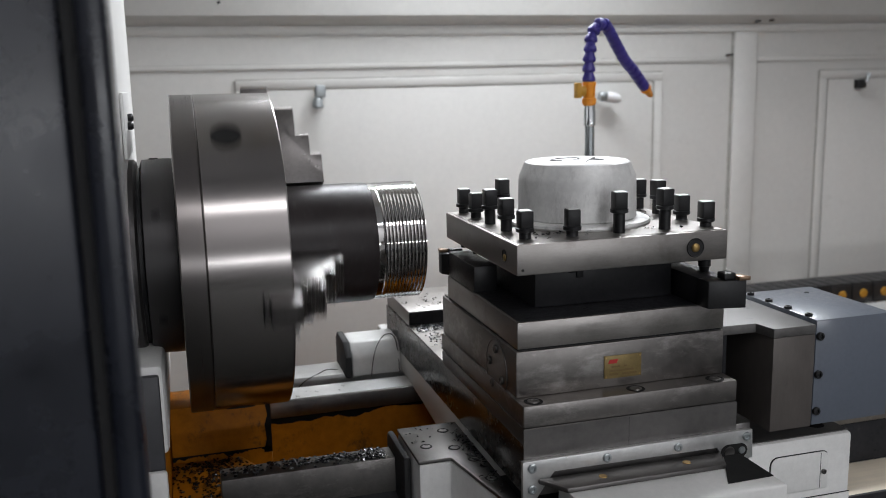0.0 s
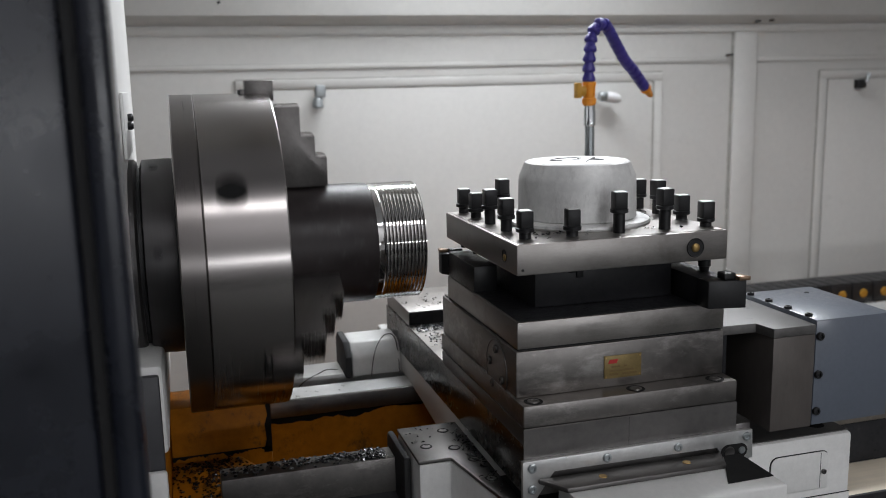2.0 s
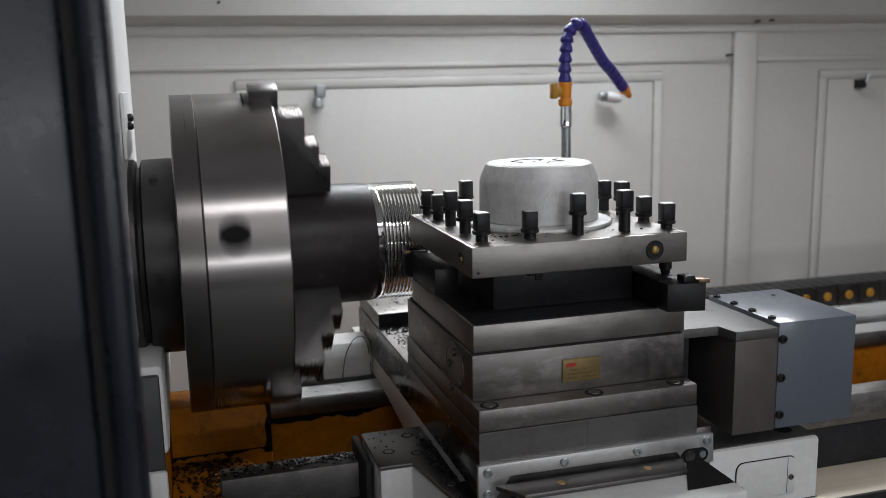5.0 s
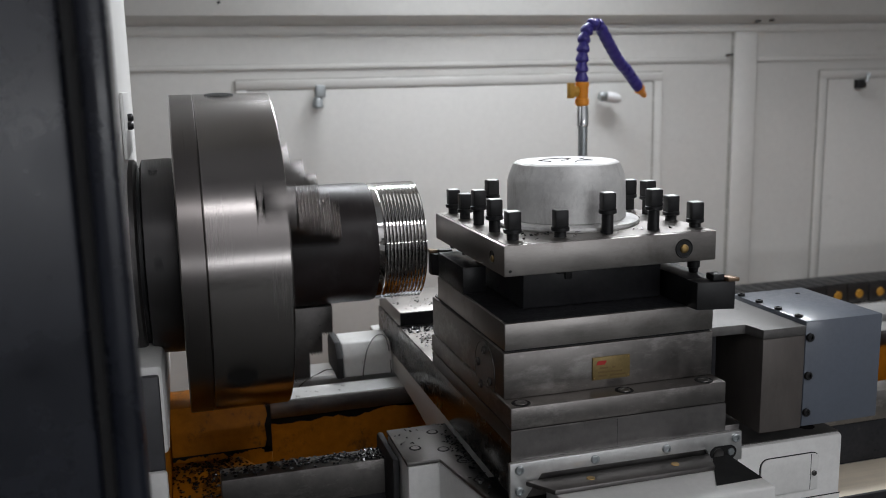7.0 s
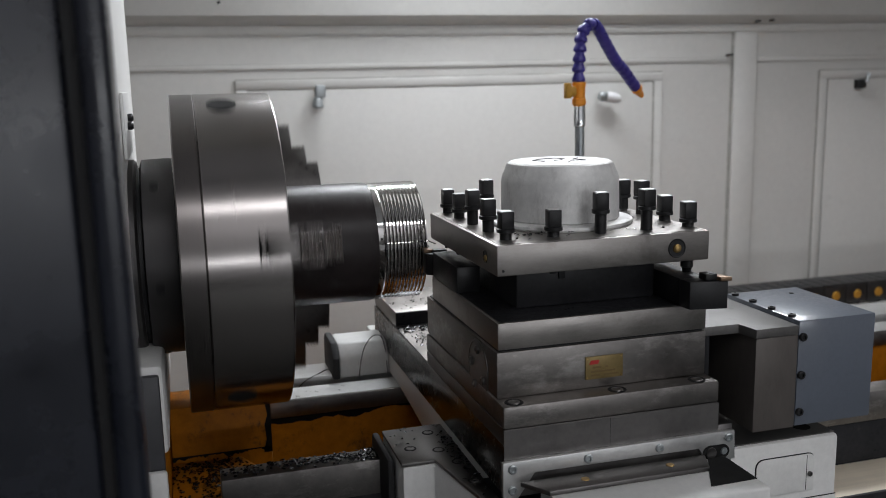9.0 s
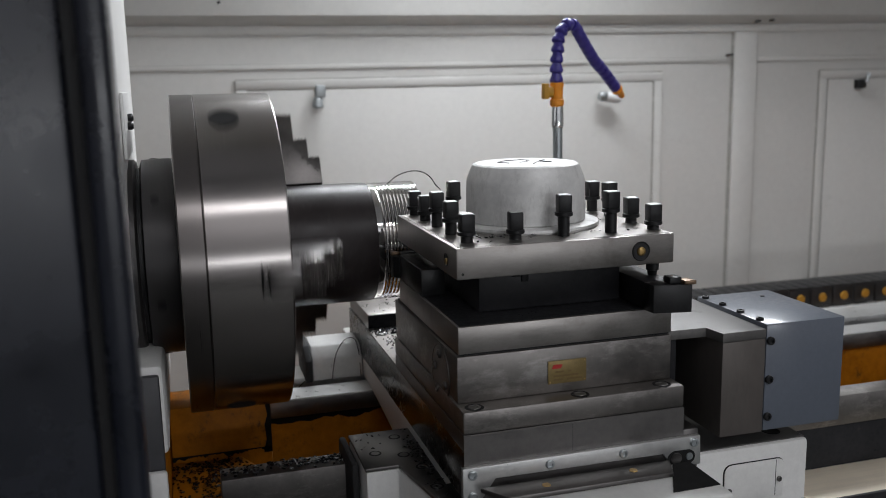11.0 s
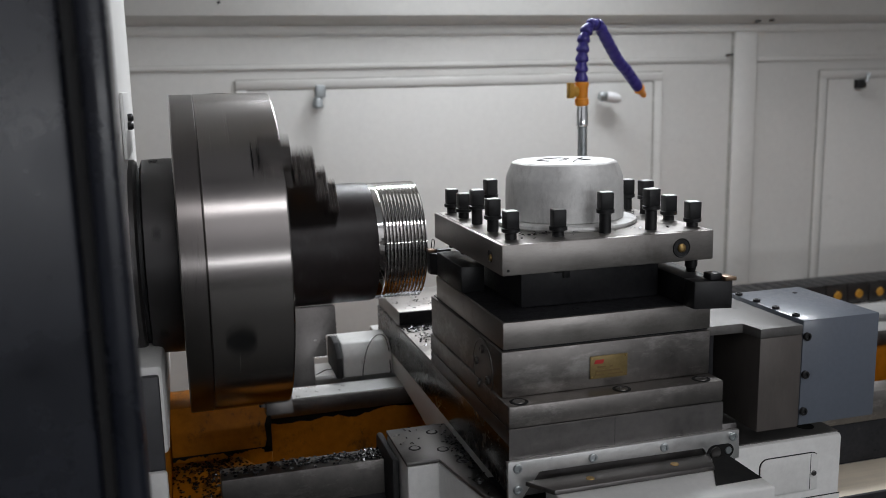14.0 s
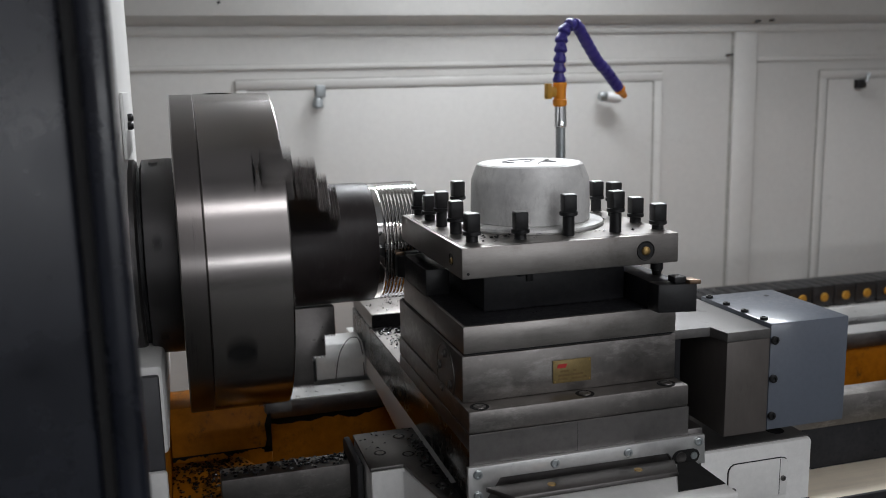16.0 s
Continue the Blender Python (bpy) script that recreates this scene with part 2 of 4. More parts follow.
def chips(name, spots, material, label, count, size=0.0035, seed=1, keep=None):
    """Loose curled chips strewn on a surface: spots are (x, y, z, spread in x, spread in y, share)."""
    rng = random.Random(seed)
    bm = bmesh.new()
    tot = sum(s[5] for s in spots)
    for s in spots:
        n = int(count * s[5] / tot)
        for _ in range(n):
            x, y = s[0] + rng.gauss(0, s[3]), s[1] + rng.gauss(0, s[4])
            if keep and not (keep[0] < x < keep[1] and keep[2] < y < keep[3]):
                continue
            a, L, wd = rng.random() * 6.28, size * rng.uniform(0.5, 1.6), size * rng.uniform(0.18, 0.4)
            curl, tilt = rng.uniform(0.2, 1.6), rng.uniform(-0.4, 0.4)
            rows = []
            for i in range(4):
                u = i / 3 - 0.5
                px, pz = L * u, size * 0.35 * math.cos(curl * u * 3) + 0.0003
                rows.append([(px, -wd, max(0.0002, pz + tilt * wd)), (px, wd, max(0.0002, pz - tilt * wd))])
            vs = []
            for r in rows:
                for q in r:
                    vs.append(bm.verts.new((x + q[0] * math.cos(a) - q[1] * math.sin(a), y + q[0] * math.sin(a) + q[1] * math.cos(a), s[2] + q[2])))
            for i in range(3):
                bm.faces.new((vs[2 * i], vs[2 * i + 1], vs[2 * i + 3], vs[2 * i + 2]))
    return solid(name, bm, material, label, "metal chips", kind="stuff")


# ---- the hall and the machine's shell ----
def hall():
    solid("floor", box(-5, 6, -6, 4, -AX - 0.1, -AX, 0), FLOOR_PAINT, "grey-green painted workshop floor", "floor", kind="structure")
    solid("wall_north", box(-5, 6, 4, 4.2, -AX, 4.0, 0), HALL_WALL, "plain painted hall wall", "wall", kind="structure")
    solid("wall_south", box(-5, 6, -6.2, -6, -AX, 4.0, 0), HALL_WALL, "plain painted hall wall", "wall", kind="structure")
    solid("wall_west", box(-5.2, -5, -6.2, 4.2, -AX, 4.0, 0), HALL_WALL, "plain painted hall wall", "wall", kind="structure")
    solid("wall_east", box(6, 6.2, -6.2, 4.2, -AX, 4.0, 0), HALL_WALL, "plain painted hall wall", "wall", kind="structure")
    solid("ceiling", box(-5.2, 6.2, -6.2, 4.2, 4.0, 4.2, 0), HALL_WALL, "plain hall ceiling", "ceiling", kind="structure")


def back_wall():
    """The sheet-metal rear wall of the enclosure, with its overhanging upper panel, creases, post and access doors."""
    w = thing("wall_back", (0.9, 1.12, -1.0), "cream painted sheet metal rear wall of the machine enclosure", "wall", kind="structure")
    part("sheet", box(-0.95, 3.199, 1.10, 1.14, -1.0, 0.949, 0), CREAM, w)
    part("upper_panel", prism([(1.072, 0.949), (1.072, 0.3700), (1.0985, 0.3470), (1.0985, 0.949)], 0, -0.9, 3.199, 0.002), CREAM, w)
    part("lip", box(-0.9, 3.199, 1.0955, 1.0985, 0.3255, 0.3465, 0.001), CREAM, w)
    for x0, x1 in ((-0.9, 1.398), (1.49, 3.199)):
        part("crease", box(x0, x1, 1.0975, 1.0985, 0.2440, 0.2555, 0.0004), CREAM, w)
        for z in (0.2425, 0.2560):
            part("crease_line", box(x0, x1, 1.0979, 1.0985, z, z + 0.0008, 0), SEAM, w, "thin dark crease line")
    part("post", box(1.412, 1.486, 1.092, 1.0985, -0.95, 0.325, 0.003), CREAM, w)
    part("post_gap", box(1.4035, 1.4115, 1.0975, 1.0985, -0.95, 0.325, 0), SEAM, w, "dark strip in the gap beside the post")
    part("post_seam", box(1.4865, 1.4895, 1.0975, 1.0985, -0.95, 0.325, 0), SEAM, w, "dark strip in the gap beside the post")
    for x, z in ((1.475, 0.353), (1.52, 0.356), (0.005, 0.40), (1.39, 0.262)):
        y = 1.072 if z > 0.39 else 1.0985
        part("rivet", turned([(y, 0.004), (y - 0.028 if y > 1.08 else y - 0.006, 0.003), (y - 0.029 if y > 1.08 else y - 0.0065, 0.0002)], "Y", (x, 0, z), 10), BLACK_OXIDE, w)


def shell():
    solid("roof", box(-0.95, 3.24, -0.21, 1.14, 0.95, 0.98, 0), CREAM, "cream sheet metal roof of the enclosure", "roof", kind="structure")
    solid("wall_end", box(3.2, 3.24, -0.62, 1.098, -1.0, 0.949, 0), CREAM, "cream sheet metal end wall of the enclosure", "wall", kind="structure")


def access_door(x0, x1, z0, z1, latches, label):
    dr = thing("access_door", ((x0 + x1) / 2, 1.098, z0), label, "access door")
    part("panel", box(x0 + 0.030, x1 - 0.030, 1.0968, 1.0985, z0, z1 - 0.026, 0.0006), CREAM, dr)
    for a in ((x0, x1, z1 - 0.0225, z1), (x0, x0 + 0.0255, z0, z1 - 0.023), (x1 - 0.024, x1, z0, z1 - 0.023)):
        part("frame", box(a[0], a[1], 1.0962, 1.0985, a[2], a[3], 0.0008), CREAM, dr)
    # dark seam strips; the wide one at the right paints the shadow in its gap
    for a in ((x0 - 0.001, x1, z1 + 0.0003, z1 + 0.0028), (x0 + 0.0255, x1 - 0.025, z1 - 0.0255, z1 - 0.0235), (x0 - 0.0050, x0 - 0.0003, z0, z1),
              (x1 - 0.0300, x1 - 0.0245, z0, z1 - 0.0255), (x0 + 0.0260, x0 + 0.0285, z0, z1 - 0.0255)):
        part("seam", box(a[0], a[1], 1.0976, 1.0985, a[2], a[3], 0), SEAM, dr, "dark seam strip round the door")
    for x, z, kind in latches:
        if kind:
            la = part("latch", box(x - 0.011, x + 0.013, 1.080, 1.0962, z - 0.004, z + 0.026, 0.003), ZINC, dr, "zinc latch plate")
            part("lever", turned([(z - 0.030, 0.010), (z - 0.026, 0.014), (z - 0.012, 0.012), (z - 0.004, 0.009)], "Z", (x - 0.008, 1.080, 0), 16), ZINC, la, "zinc latch lever")
        else:
            la = part("latch", box(x - 0.012, x + 0.016, 1.074, 1.0962, z - 0.022, z + 0.004, 0.003), BLACK_OXIDE, dr, "black latch with a steel tongue")
            part("lever", tube_path([(x + 0.010, 1.070, z - 0.004), (x + 0.016, 1.068, z + 0.022)], 0.006, 10), ZINC, la)
    return dr


def latch_on_wall():
    # a clear latch lever; its white colour paints the light reflected in it
    k = thing("clear_latch", (1.02, 1.0875, 0.145), "glossy clear latch with a zinc collar, its glint drawn in white", "knob")
    part("collar", turned([(0.985, 0.010), (0.992, 0.014), (1.004, 0.013)], "X", (0, 1.072, 0.158), 18), ZINC, k)
    part("grip", tube_path([(1.004, 1.070, 0.157), (1.012, 1.070, 0.156), (1.024, 1.070, 0.154), (1.040, 1.070, 0.150), (1.049, 1.070, 0.147)],
                           [0.013, 0.0145, 0.0145, 0.012, 0.004], 18), GLOSS_WHITE, k, "clear grip coloured white for its glint")


def sliding_door():
    """The dark leaf of the sliding guard door close to the lens, with a folded edge."""
    dr = thing("door_1", (-0.4, -0.62, -1.0), "dark blue-grey painted sliding guard door of the machine", "door", kind="structure")
    part("leaf", box(-1.2, -0.1705, -0.645, -0.612, -1.0, 0.95, 0.006), DOOR_PAINT, dr)
    part("edge_fold", box(-0.1625, -0.1450, -0.652, -0.612, -1.0, 0.95, 0.007, seg=3), DOOR_PAINT, dr)
    # dark strip that fills the groove between leaf and fold
    part("seam", box(-0.1702, -0.1628, -0.632, -0.616, -1.0, 0.95, 0), RUBBER, dr, "dark seam between leaf and fold")


def headstock():
    h = thing("headstock", (-0.5, 0.05, -0.9), "white painted headstock housing with black knobs beside the spindle", "headstock")
    part("housing", box(-0.95, -0.172, -0.19, 0.245, -0.08, 0.62, 0.006), WHITE, h)
    part("cover_plate", box(-0.1715, -0.167, -0.10, 0.035, 0.13, 0.205, 0.002), WHITE, h)
    for y, z in ((-0.036, 0.175), (-0.050, 0.166)):
        part("knob", turned([(-0.1670, 0.0045), (-0.1625, 0.005), (-0.1605, 0.003)], "X", (0, y, z), 12), BLACK_OXIDE, h)
    part("base", box(-0.95, -0.146, -0.155, 0.20, -0.205, -0.0965, 0.008), WHITE, h)
    part("front_plate", box(-0.60, -0.1515, -0.166, -0.1555, -0.30, -0.106, 0.003), IRON_GREY, h, "dark grey front plate")
    part("corner_cap", box(-0.175, -0.150, -0.178, -0.1665, -0.262, -0.215, 0.004), WHITE, h)
    part("pedestal", box(-0.95, -0.151, -0.154, 0.20, -0.9, -0.2055, 0.004), ORANGE, h, "orange pedestal")


def bed():
    """The orange cast bed with its ground ways."""
    b = thing("lathe_bed", (1.2, 0.0, -0.9), "orange painted cast iron lathe bed with ground steel ways", "lathe bed")
    part("rear_wall", box(-0.0130, 3.0, 0.103, 0.30, -0.90, -0.2715, 0.003), ORANGE, b)
    # casting coloured black to draw the dark gap between way and tray
    part("front_wall", box(-0.0900, 3.0, -0.148, -0.112, -0.90, -0.2900, 0.003), BLACK_CAST, b, "front casting, black for the dark gap below the way")
    rw = part("rear_way", box(-0.0100, 3.0, 0.0965, 0.148, -0.2710, -0.2450, 0.0015), DARK_STEEL, b, "ground steel way")
    # paler sheet that puts the wall's reflection into the colour of the way's top
    part("way_top_sheen", box(-0.0095, 3.0, 0.0985, 0.1465, -0.2448, -0.2440, 0), STRIP, rw)
    part("rear_rail", box(0.0, 3.0, 0.180, 0.245, -0.2710, -0.2405, 0.0015), STRIP, b)
    # black filling that draws the dark gap between way and rail
    part("gutter", box(0.0, 3.0, 0.149, 0.1795, -0.2710, -0.2600, 0.001), BLACK_CAST, b)
    part("front_way", box(-0.0920, 3.0, -0.1535, -0.117, -0.2895, -0.2450, 0.0015), BLOCK_STEEL, b, "dark ground steel way strewn with chips")
    part("gap_block", box(-0.1505, -0.0140, 0.050, 0.128, -0.60, -0.2215, 0.004), ORANGE, b)
    part("gap_floor", prism([(-0.1505, -0.11), (-0.078, -0.11), (-0.040, 0.012), (-0.058, 0.0495), (-0.1505, 0.0495)], 2, -0.36, -0.3005, 0.003), ORANGE, b)
    grime("grease", -0.0128, 0.60, 0.103, -0.2716, 0.008, 11, b)
    grime("grease", -0.1500, -0.0145, 0.050, -0.2920, 0.006, 12, b)
    part("grease_corner", prism([(-0.0142, -0.2240), (-0.0142, -0.3000), (-0.0260, -0.3000), (-0.0215, -0.2800), (-0.0235, -0.2600), (-0.0190, -0.2450), (-0.0215, -0.2300)], 1, 0.0488, 0.0498, 0), GREASE, b, "black grease")
    part("well", box(-0.1505, 3.0, -0.111, 0.102, -0.9, -0.42, 0), ORANGE, b)
    return b


def grime(name, x0, x1, y, top, drop, seed, parent):
    """A ragged band of black grease clinging to a casting below an edge."""
    rng = random.Random(seed)
    n, h, pts = 90, drop, []
    for i in range(n + 1):
        h = min(max(h + rng.uniform(-0.35, 0.35) * drop, 0.25 * drop), 1.7 * drop)
        pts.append((x0 + (x1 - x0) * i / n, top - h))
    part(name, prism([(x0, top), *pts, (x1, top)], 1, y - 0.0012, y - 0.0002, 0), GREASE, parent, "black grease")


def tray():
    t = thing("chip_tray", (1.7, -0.19, -0.37), "brushed stainless chip tray below the front way", "tray")
    part("sheet", box(0.30, 3.0, -0.246, -0.150, -0.356, -0.352, 0.001), STAINLESS, t)
    part("rim", box(0.30, 3.0, -0.252, -0.2465, -0.40, -0.346, 0.001), BLACK_CAST, t)
    part("bracket", box(0.30, 3.0, -0.246, -0.150, -0.90, -0.3565, 0.001), BLACK_CAST, t)


def chain_trough():
    solid("chain_trough", prism([(0.76, -0.412), (0.92, -0.412), (0.92, -0.372), (0.916, -0.372), (0.916, -0.4065), (0.76, -0.4065)], 0, 0.5, 3.1, 0),
          WHITE, "white sheet metal trough behind the bed", "trough")
    for x in (0.8, 1.6, 2.4):
        solid("trough_bracket", box(x, x + 0.04, 0.78, 1.088, -0.44, -0.4125, 0.001), WHITE, "white sheet metal bracket under the trough", "bracket", "trough brackets")


def cable_chain():
    c = thing("cable_chain", (1.5, 0.83, -0.406), "black plastic cable drag chain with yellow pins", "cable chain")
    for i in range(19):
        x = 0.8127 + 0.0679 * i
        ln = part("link", box(x - 0.0335, x + 0.0335, 0.785, 0.796, -0.4020, -0.3510, 0.005), CHAIN, c)
        part("inner_plate", box(x - 0.006, x + 0.038, 0.797, 0.803, -0.3990, -0.3540, 0.003), CHAIN, ln)
        part("rear_plate", box(x - 0.031, x + 0.031, 0.872, 0.882, -0.4020, -0.3510, 0.005), CHAIN, ln)
        for dx in (-0.0235, 0.0105):
            part("crossbar", box(x + dx - 0.0095, x + dx + 0.0215, 0.786, 0.881, -0.3515, -0.3465, 0.002), CHAIN, ln)
        part("bottom_bar", box(x - 0.022, x + 0.016, 0.790, 0.878, -0.4060, -0.4015, 0.002), CHAIN, ln)
        part("pin", turned([(0.786, 0.0122), (0.7825, 0.0117), (0.7815, 0.010), (0.7815, 0.0002)], "Y", (x + 0.002, 0, -0.3770), 16), YELLOW, ln, "yellow pin")
    return c


# ---- spindle, chuck and work ----
CHUCK_X = -0.1202


def spindle():
    s = thing("spindle_nose", (-0.17, 0, 0), "dark steel spindle nose flange behind the chuck", "spindle")
    part("flange", turned([(-0.1590, 0.05), (-0.1590, 0.117), (-0.1570, 0.1215), (-0.1300, 0.1225), (-0.1212, 0.1222), (-0.1215, 0.05)], seg=96), FLANGE_STEEL, s)
    part("ring", turned([(-0.2150, 0.05), (-0.2150, 0.1225), (-0.1665, 0.1225), (-0.1635, 0.1190), (-0.1635, 0.05)], seg=96), FLANGE_STEEL, s)
    part("neck", turned([(-0.166, 0.02), (-0.166, 0.112), (-0.156, 0.112), (-0.156, 0.02)], seg=64), BLACK_OXIDE, s)
    for k in range(6):
        a = radians(60 * k + 18)
        part("bolt_hole", turned([(0.1175, 0.0055), (0.1233, 0.0055), (0.1233, 0.0002)], "Z", (-0.143, 0, 0), 14), BLACK_OXIDE, s).rotation_euler = (a, 0, 0)
    return s


def chuck():
    c = thing("lathe_chuck", (0, 0, 0), "large three-jaw lathe chuck of bright turned steel", "chuck")
    part("back_plate", turned([(-0.1200, 0.04), (-0.1200, 0.1985), (-0.1185, 0.2000), (-0.0930, 0.2000), (-0.0920, 0.1988), (-0.0920, 0.04)], seg=160), PLATE_STEEL, c, "darker back plate")
    body = bmesh.new()
    prof = [(-0.0917, 0.04), (-0.0917, 0.1990), (-0.0907, 0.2000), (-0.0022, 0.2000), (-0.0006, 0.1992), (0.0, 0.1978), (0.0, 0.055), (-0.03, 0.055)]
    part("body", turned(prof, seg=160, bm=body), CHUCK_STEEL, c)
    for k in range(3):
        turn = Matrix.Rotation(radians(120 * k), 4, "X")
        # no cavities here: black discs and bars on the steel draw their shade
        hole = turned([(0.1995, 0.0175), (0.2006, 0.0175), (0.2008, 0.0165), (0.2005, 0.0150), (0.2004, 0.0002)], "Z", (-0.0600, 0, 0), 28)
        h = part("key_socket", hole, HOLE_SHADE, c, "round key socket drawn as a black disc")
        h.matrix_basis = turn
        sq = part("socket_square", box(-0.0668, -0.0532, -0.0068, 0.0068, 0.2000, 0.2007, 0.0), HOLE_SHADE, h)
        turn = Matrix.Rotation(radians(120 * k + 60), 4, "X")
        slot = part("slot", box(-0.020, 0.0006, -0.0115, 0.0115, 0.06, 0.1930, 0), HOLE_SHADE, c, "jaw slot drawn as a black bar")
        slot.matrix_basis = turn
        mark = part("slot_line", box(-0.0352, -0.0338, -0.0155, 0.0155, 0.1990, 0.2040, 0), HOLE_SHADE, c, "slot line drawn as a black strip")
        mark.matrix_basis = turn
        # stepped jaw with toothed steps: polygon in (x, z)
        prof = [(0.001, 0.0805), (0.0700, 0.0805)]
        for x0, x1, z in ((0.0700, 0.0555, 0.118), (0.0555, 0.0380, 0.145), (0.0380, 0.0010, 0.1825)):
            prof += [(x0, z), (x1, z)]
        jaw = part("jaw", prism(prof, 1, -0.020, 0.020, 0.0006), JAW_STEEL, c, "stepped hardened steel jaw")
        jaw.matrix_basis = turn
        for x0, x1, z, n in ((0.0700, 0.0555, 0.118, 4), (0.0555, 0.0380, 0.145, 4), (0.0380, 0.0085, 0.1825, 7)):
            for i in range(n):
                xa, w5 = x1 + 0.0004 + (x0 - x1 - 0.0008) * i / n, (x0 - x1 - 0.0008) / n
                tooth = part("tooth", prism([(xa, z + 0.0001), (xa + w5 * 0.95, z + 0.0001), (xa + w5 * 0.65, z + 0.0034)], 1, -0.0198, 0.0198, 0), TOOTH_STEEL, jaw)
        arc = [(0.2160 * math.sin(a), 0.2160 * math.cos(a)) for a in [radians(-3.7 + 7.4 * k / 8) for k in range(9)]]
        part("master_jaw", prism([(-0.0132, 0.19)] + arc + [(0.0132, 0.19)], 0, -0.0275, 0.0070, 0.0005), JAW_STEEL, jaw)
        part("jaw_heel", box(-0.0335, -0.0278, -0.0110, 0.0110, 0.19, 0.2050, 0.0005), JAW_STEEL, jaw)
    return c


PIPE_R, PIPE_END = 0.0791, 0.1881


def pipe():
    p = thing("steel_pipe", (0, 0, 0), "dark mill-scaled steel pipe gripped in the chuck, its end threaded", "pipe")
    part("barrel", turned([(-0.028, 0.060), (-0.028, PIPE_R), (0.1180, PIPE_R), (0.1228, PIPE_R - 0.0010), (0.1228, 0.060)], seg=128, closed=True), SCALE, p)
    pitch, prof, x, k = 0.00468, [(0.1229, 0.060), (0.1229, PIPE_R - 0.0006), (0.1295, PIPE_R - 0.0008)], 0.1295, 0
    while x < PIPE_END - 0.003:
        deep = min(1.0, 0.7 + 0.3 * k) * 0.00140
        for u in (0.15, 0.3, 0.42, 0.5, 0.58, 0.7, 0.85, 1.0):
            prof.append((x + u * pitch, PIPE_R - 0.0008 - deep * (0.5 - 0.5 * math.cos(2 * math.pi * u)) ** 1.6))
        x += pitch
        k += 1
    prof += [(x + 0.0008, PIPE_R - 0.0022), (x + 0.0009, 0.060)]
    part("thread", turned(prof, seg=160, closed=True), THREAD, p, "bright freshly cut screw thread")
    return p


# ---- saddle, slide and turret ----
TX0, TX1, TY0, TY1 = 0.2055, 0.4475, -0.3464, -0.0975


def saddle():
    s = thing("lathe_saddle", (0.40, 0.0, -0.29), "cream and white painted cast saddle riding on the bed ways", "saddle")
    # left flank arches over the bed
    flank = [(-0.160, -0.2880), (-0.120, -0.2860), (-0.075, -0.2720), (-0.0426, -0.2623), (0.05, -0.2510), (0.13, -0.2437), (0.30, -0.2410), (0.345, -0.2410), (0.345, -0.2120), (-0.160, -0.2120)]
    part("body", prism(flank, 0, 0.2040, 0.6400, 0.003), CREAM, s)
    plan = [(0.1270, -0.2320), (0.1660, -0.2320), (0.1900, -0.3700), (0.2034, -0.3700), (0.2034, -0.1250), (0.1270, -0.1250)]
    part("front_wing", prism([(x + (0.0008 if x < 0.13 else 0), y + 0.0006) for x, y in plan], 2, -0.3600, -0.2245, 0.004), WHITE, s)
    wt = part("wing_top", prism(plan, 2, -0.2243, -0.2200, 0.001), DARK_STEEL, s, "dark oiled top plate")
    for x, y in ((0.147, -0.192), (0.180, -0.150), (0.178, -0.206), (0.190, -0.245), (0.192, -0.300)):
        part("screw_hole", turned([(-0.2199, 0.0075), (-0.2194, 0.0068), (-0.2198, 0.0060), (-0.2198, 0.0002)], "Z", (x, y, 0), 16), HOLE_SHADE, wt)
        part("screw", turned([(-0.2198, 0.0052), (-0.2193, 0.0048), (-0.2193, 0.0028), (-0.2197, 0.0026), (-0.2197, 0.0002)], "Z", (x, y, 0), 14), DARK_STEEL, wt, "sunk socket head screw")
    part("wiper", box(0.1170, 0.1262, -0.2000, -0.1080, -0.2950, -0.2270, 0.004), RUBBER, s, "black rubber way wiper")
    rear = [(0.165, -0.2438), (0.245, -0.2438), (0.245, -0.2010), (0.236, -0.1900), (0.184, -0.1920), (0.165, -0.2120)]
    part("rear_wing", prism(rear, 0, 0.1250, 0.2036, 0.004), WHITE, s)
    part("rear_wiper", prism([(0.161, -0.2438), (0.249, -0.2438), (0.249, -0.1990), (0.238, -0.1880), (0.182, -0.1900), (0.161, -0.2105)], 0, 0.1140, 0.1246, 0.002), RUBBER, s, "black rubber way wiper")
    # right front apron with cover plate
    part("apron", box(0.4500, 0.6410, -0.3300, -0.1700, -0.4200, -0.2140, 0.005), WHITE, s)
    part("apron_top", box(0.4505, 0.6380, -0.3250, -0.1720, -0.2139, -0.2125, 0.0005), WORN_TOP, s, "dark oily top of the apron")
    part("apron_foot", box(0.4600, 0.6400, -0.3320, -0.3000, -0.5200, -0.2905, 0.002), WHITE, s)
    cover = [(0.5270, -0.2790), (0.5270, -0.2430), (0.5278, -0.2388), (0.5300, -0.2355), (0.5335, -0.2335), (0.5380, -0.2330), (0.5970, -0.2330), (0.6010, -0.2336), (0.6040, -0.2354), (0.6056, -0.2385), (0.6060, -0.2420), (0.6060, -0.2790)]
    cp = part("cover_plate", prism(cover, 1, -0.3325, -0.3302, 0.0004), WHITE, s, "white cover plate")
    rim = bmesh.new()
    cl = [Vector((x, -0.3303, z)) for x, z in cover]
    tube_path(cl, 0.0011, 6, rim)
    part("gap_line", rim, BLACK_OXIDE, cp)
    part("hinge_line", box(0.5950, 0.5957, -0.3327, -0.3325, -0.2780, -0.2338, 0), BLACK_OXIDE, cp)
    part("split_line", box(0.5130, 0.6405, -0.3304, -0.3301, -0.2905, -0.2893, 0), BLACK_OXIDE, s)
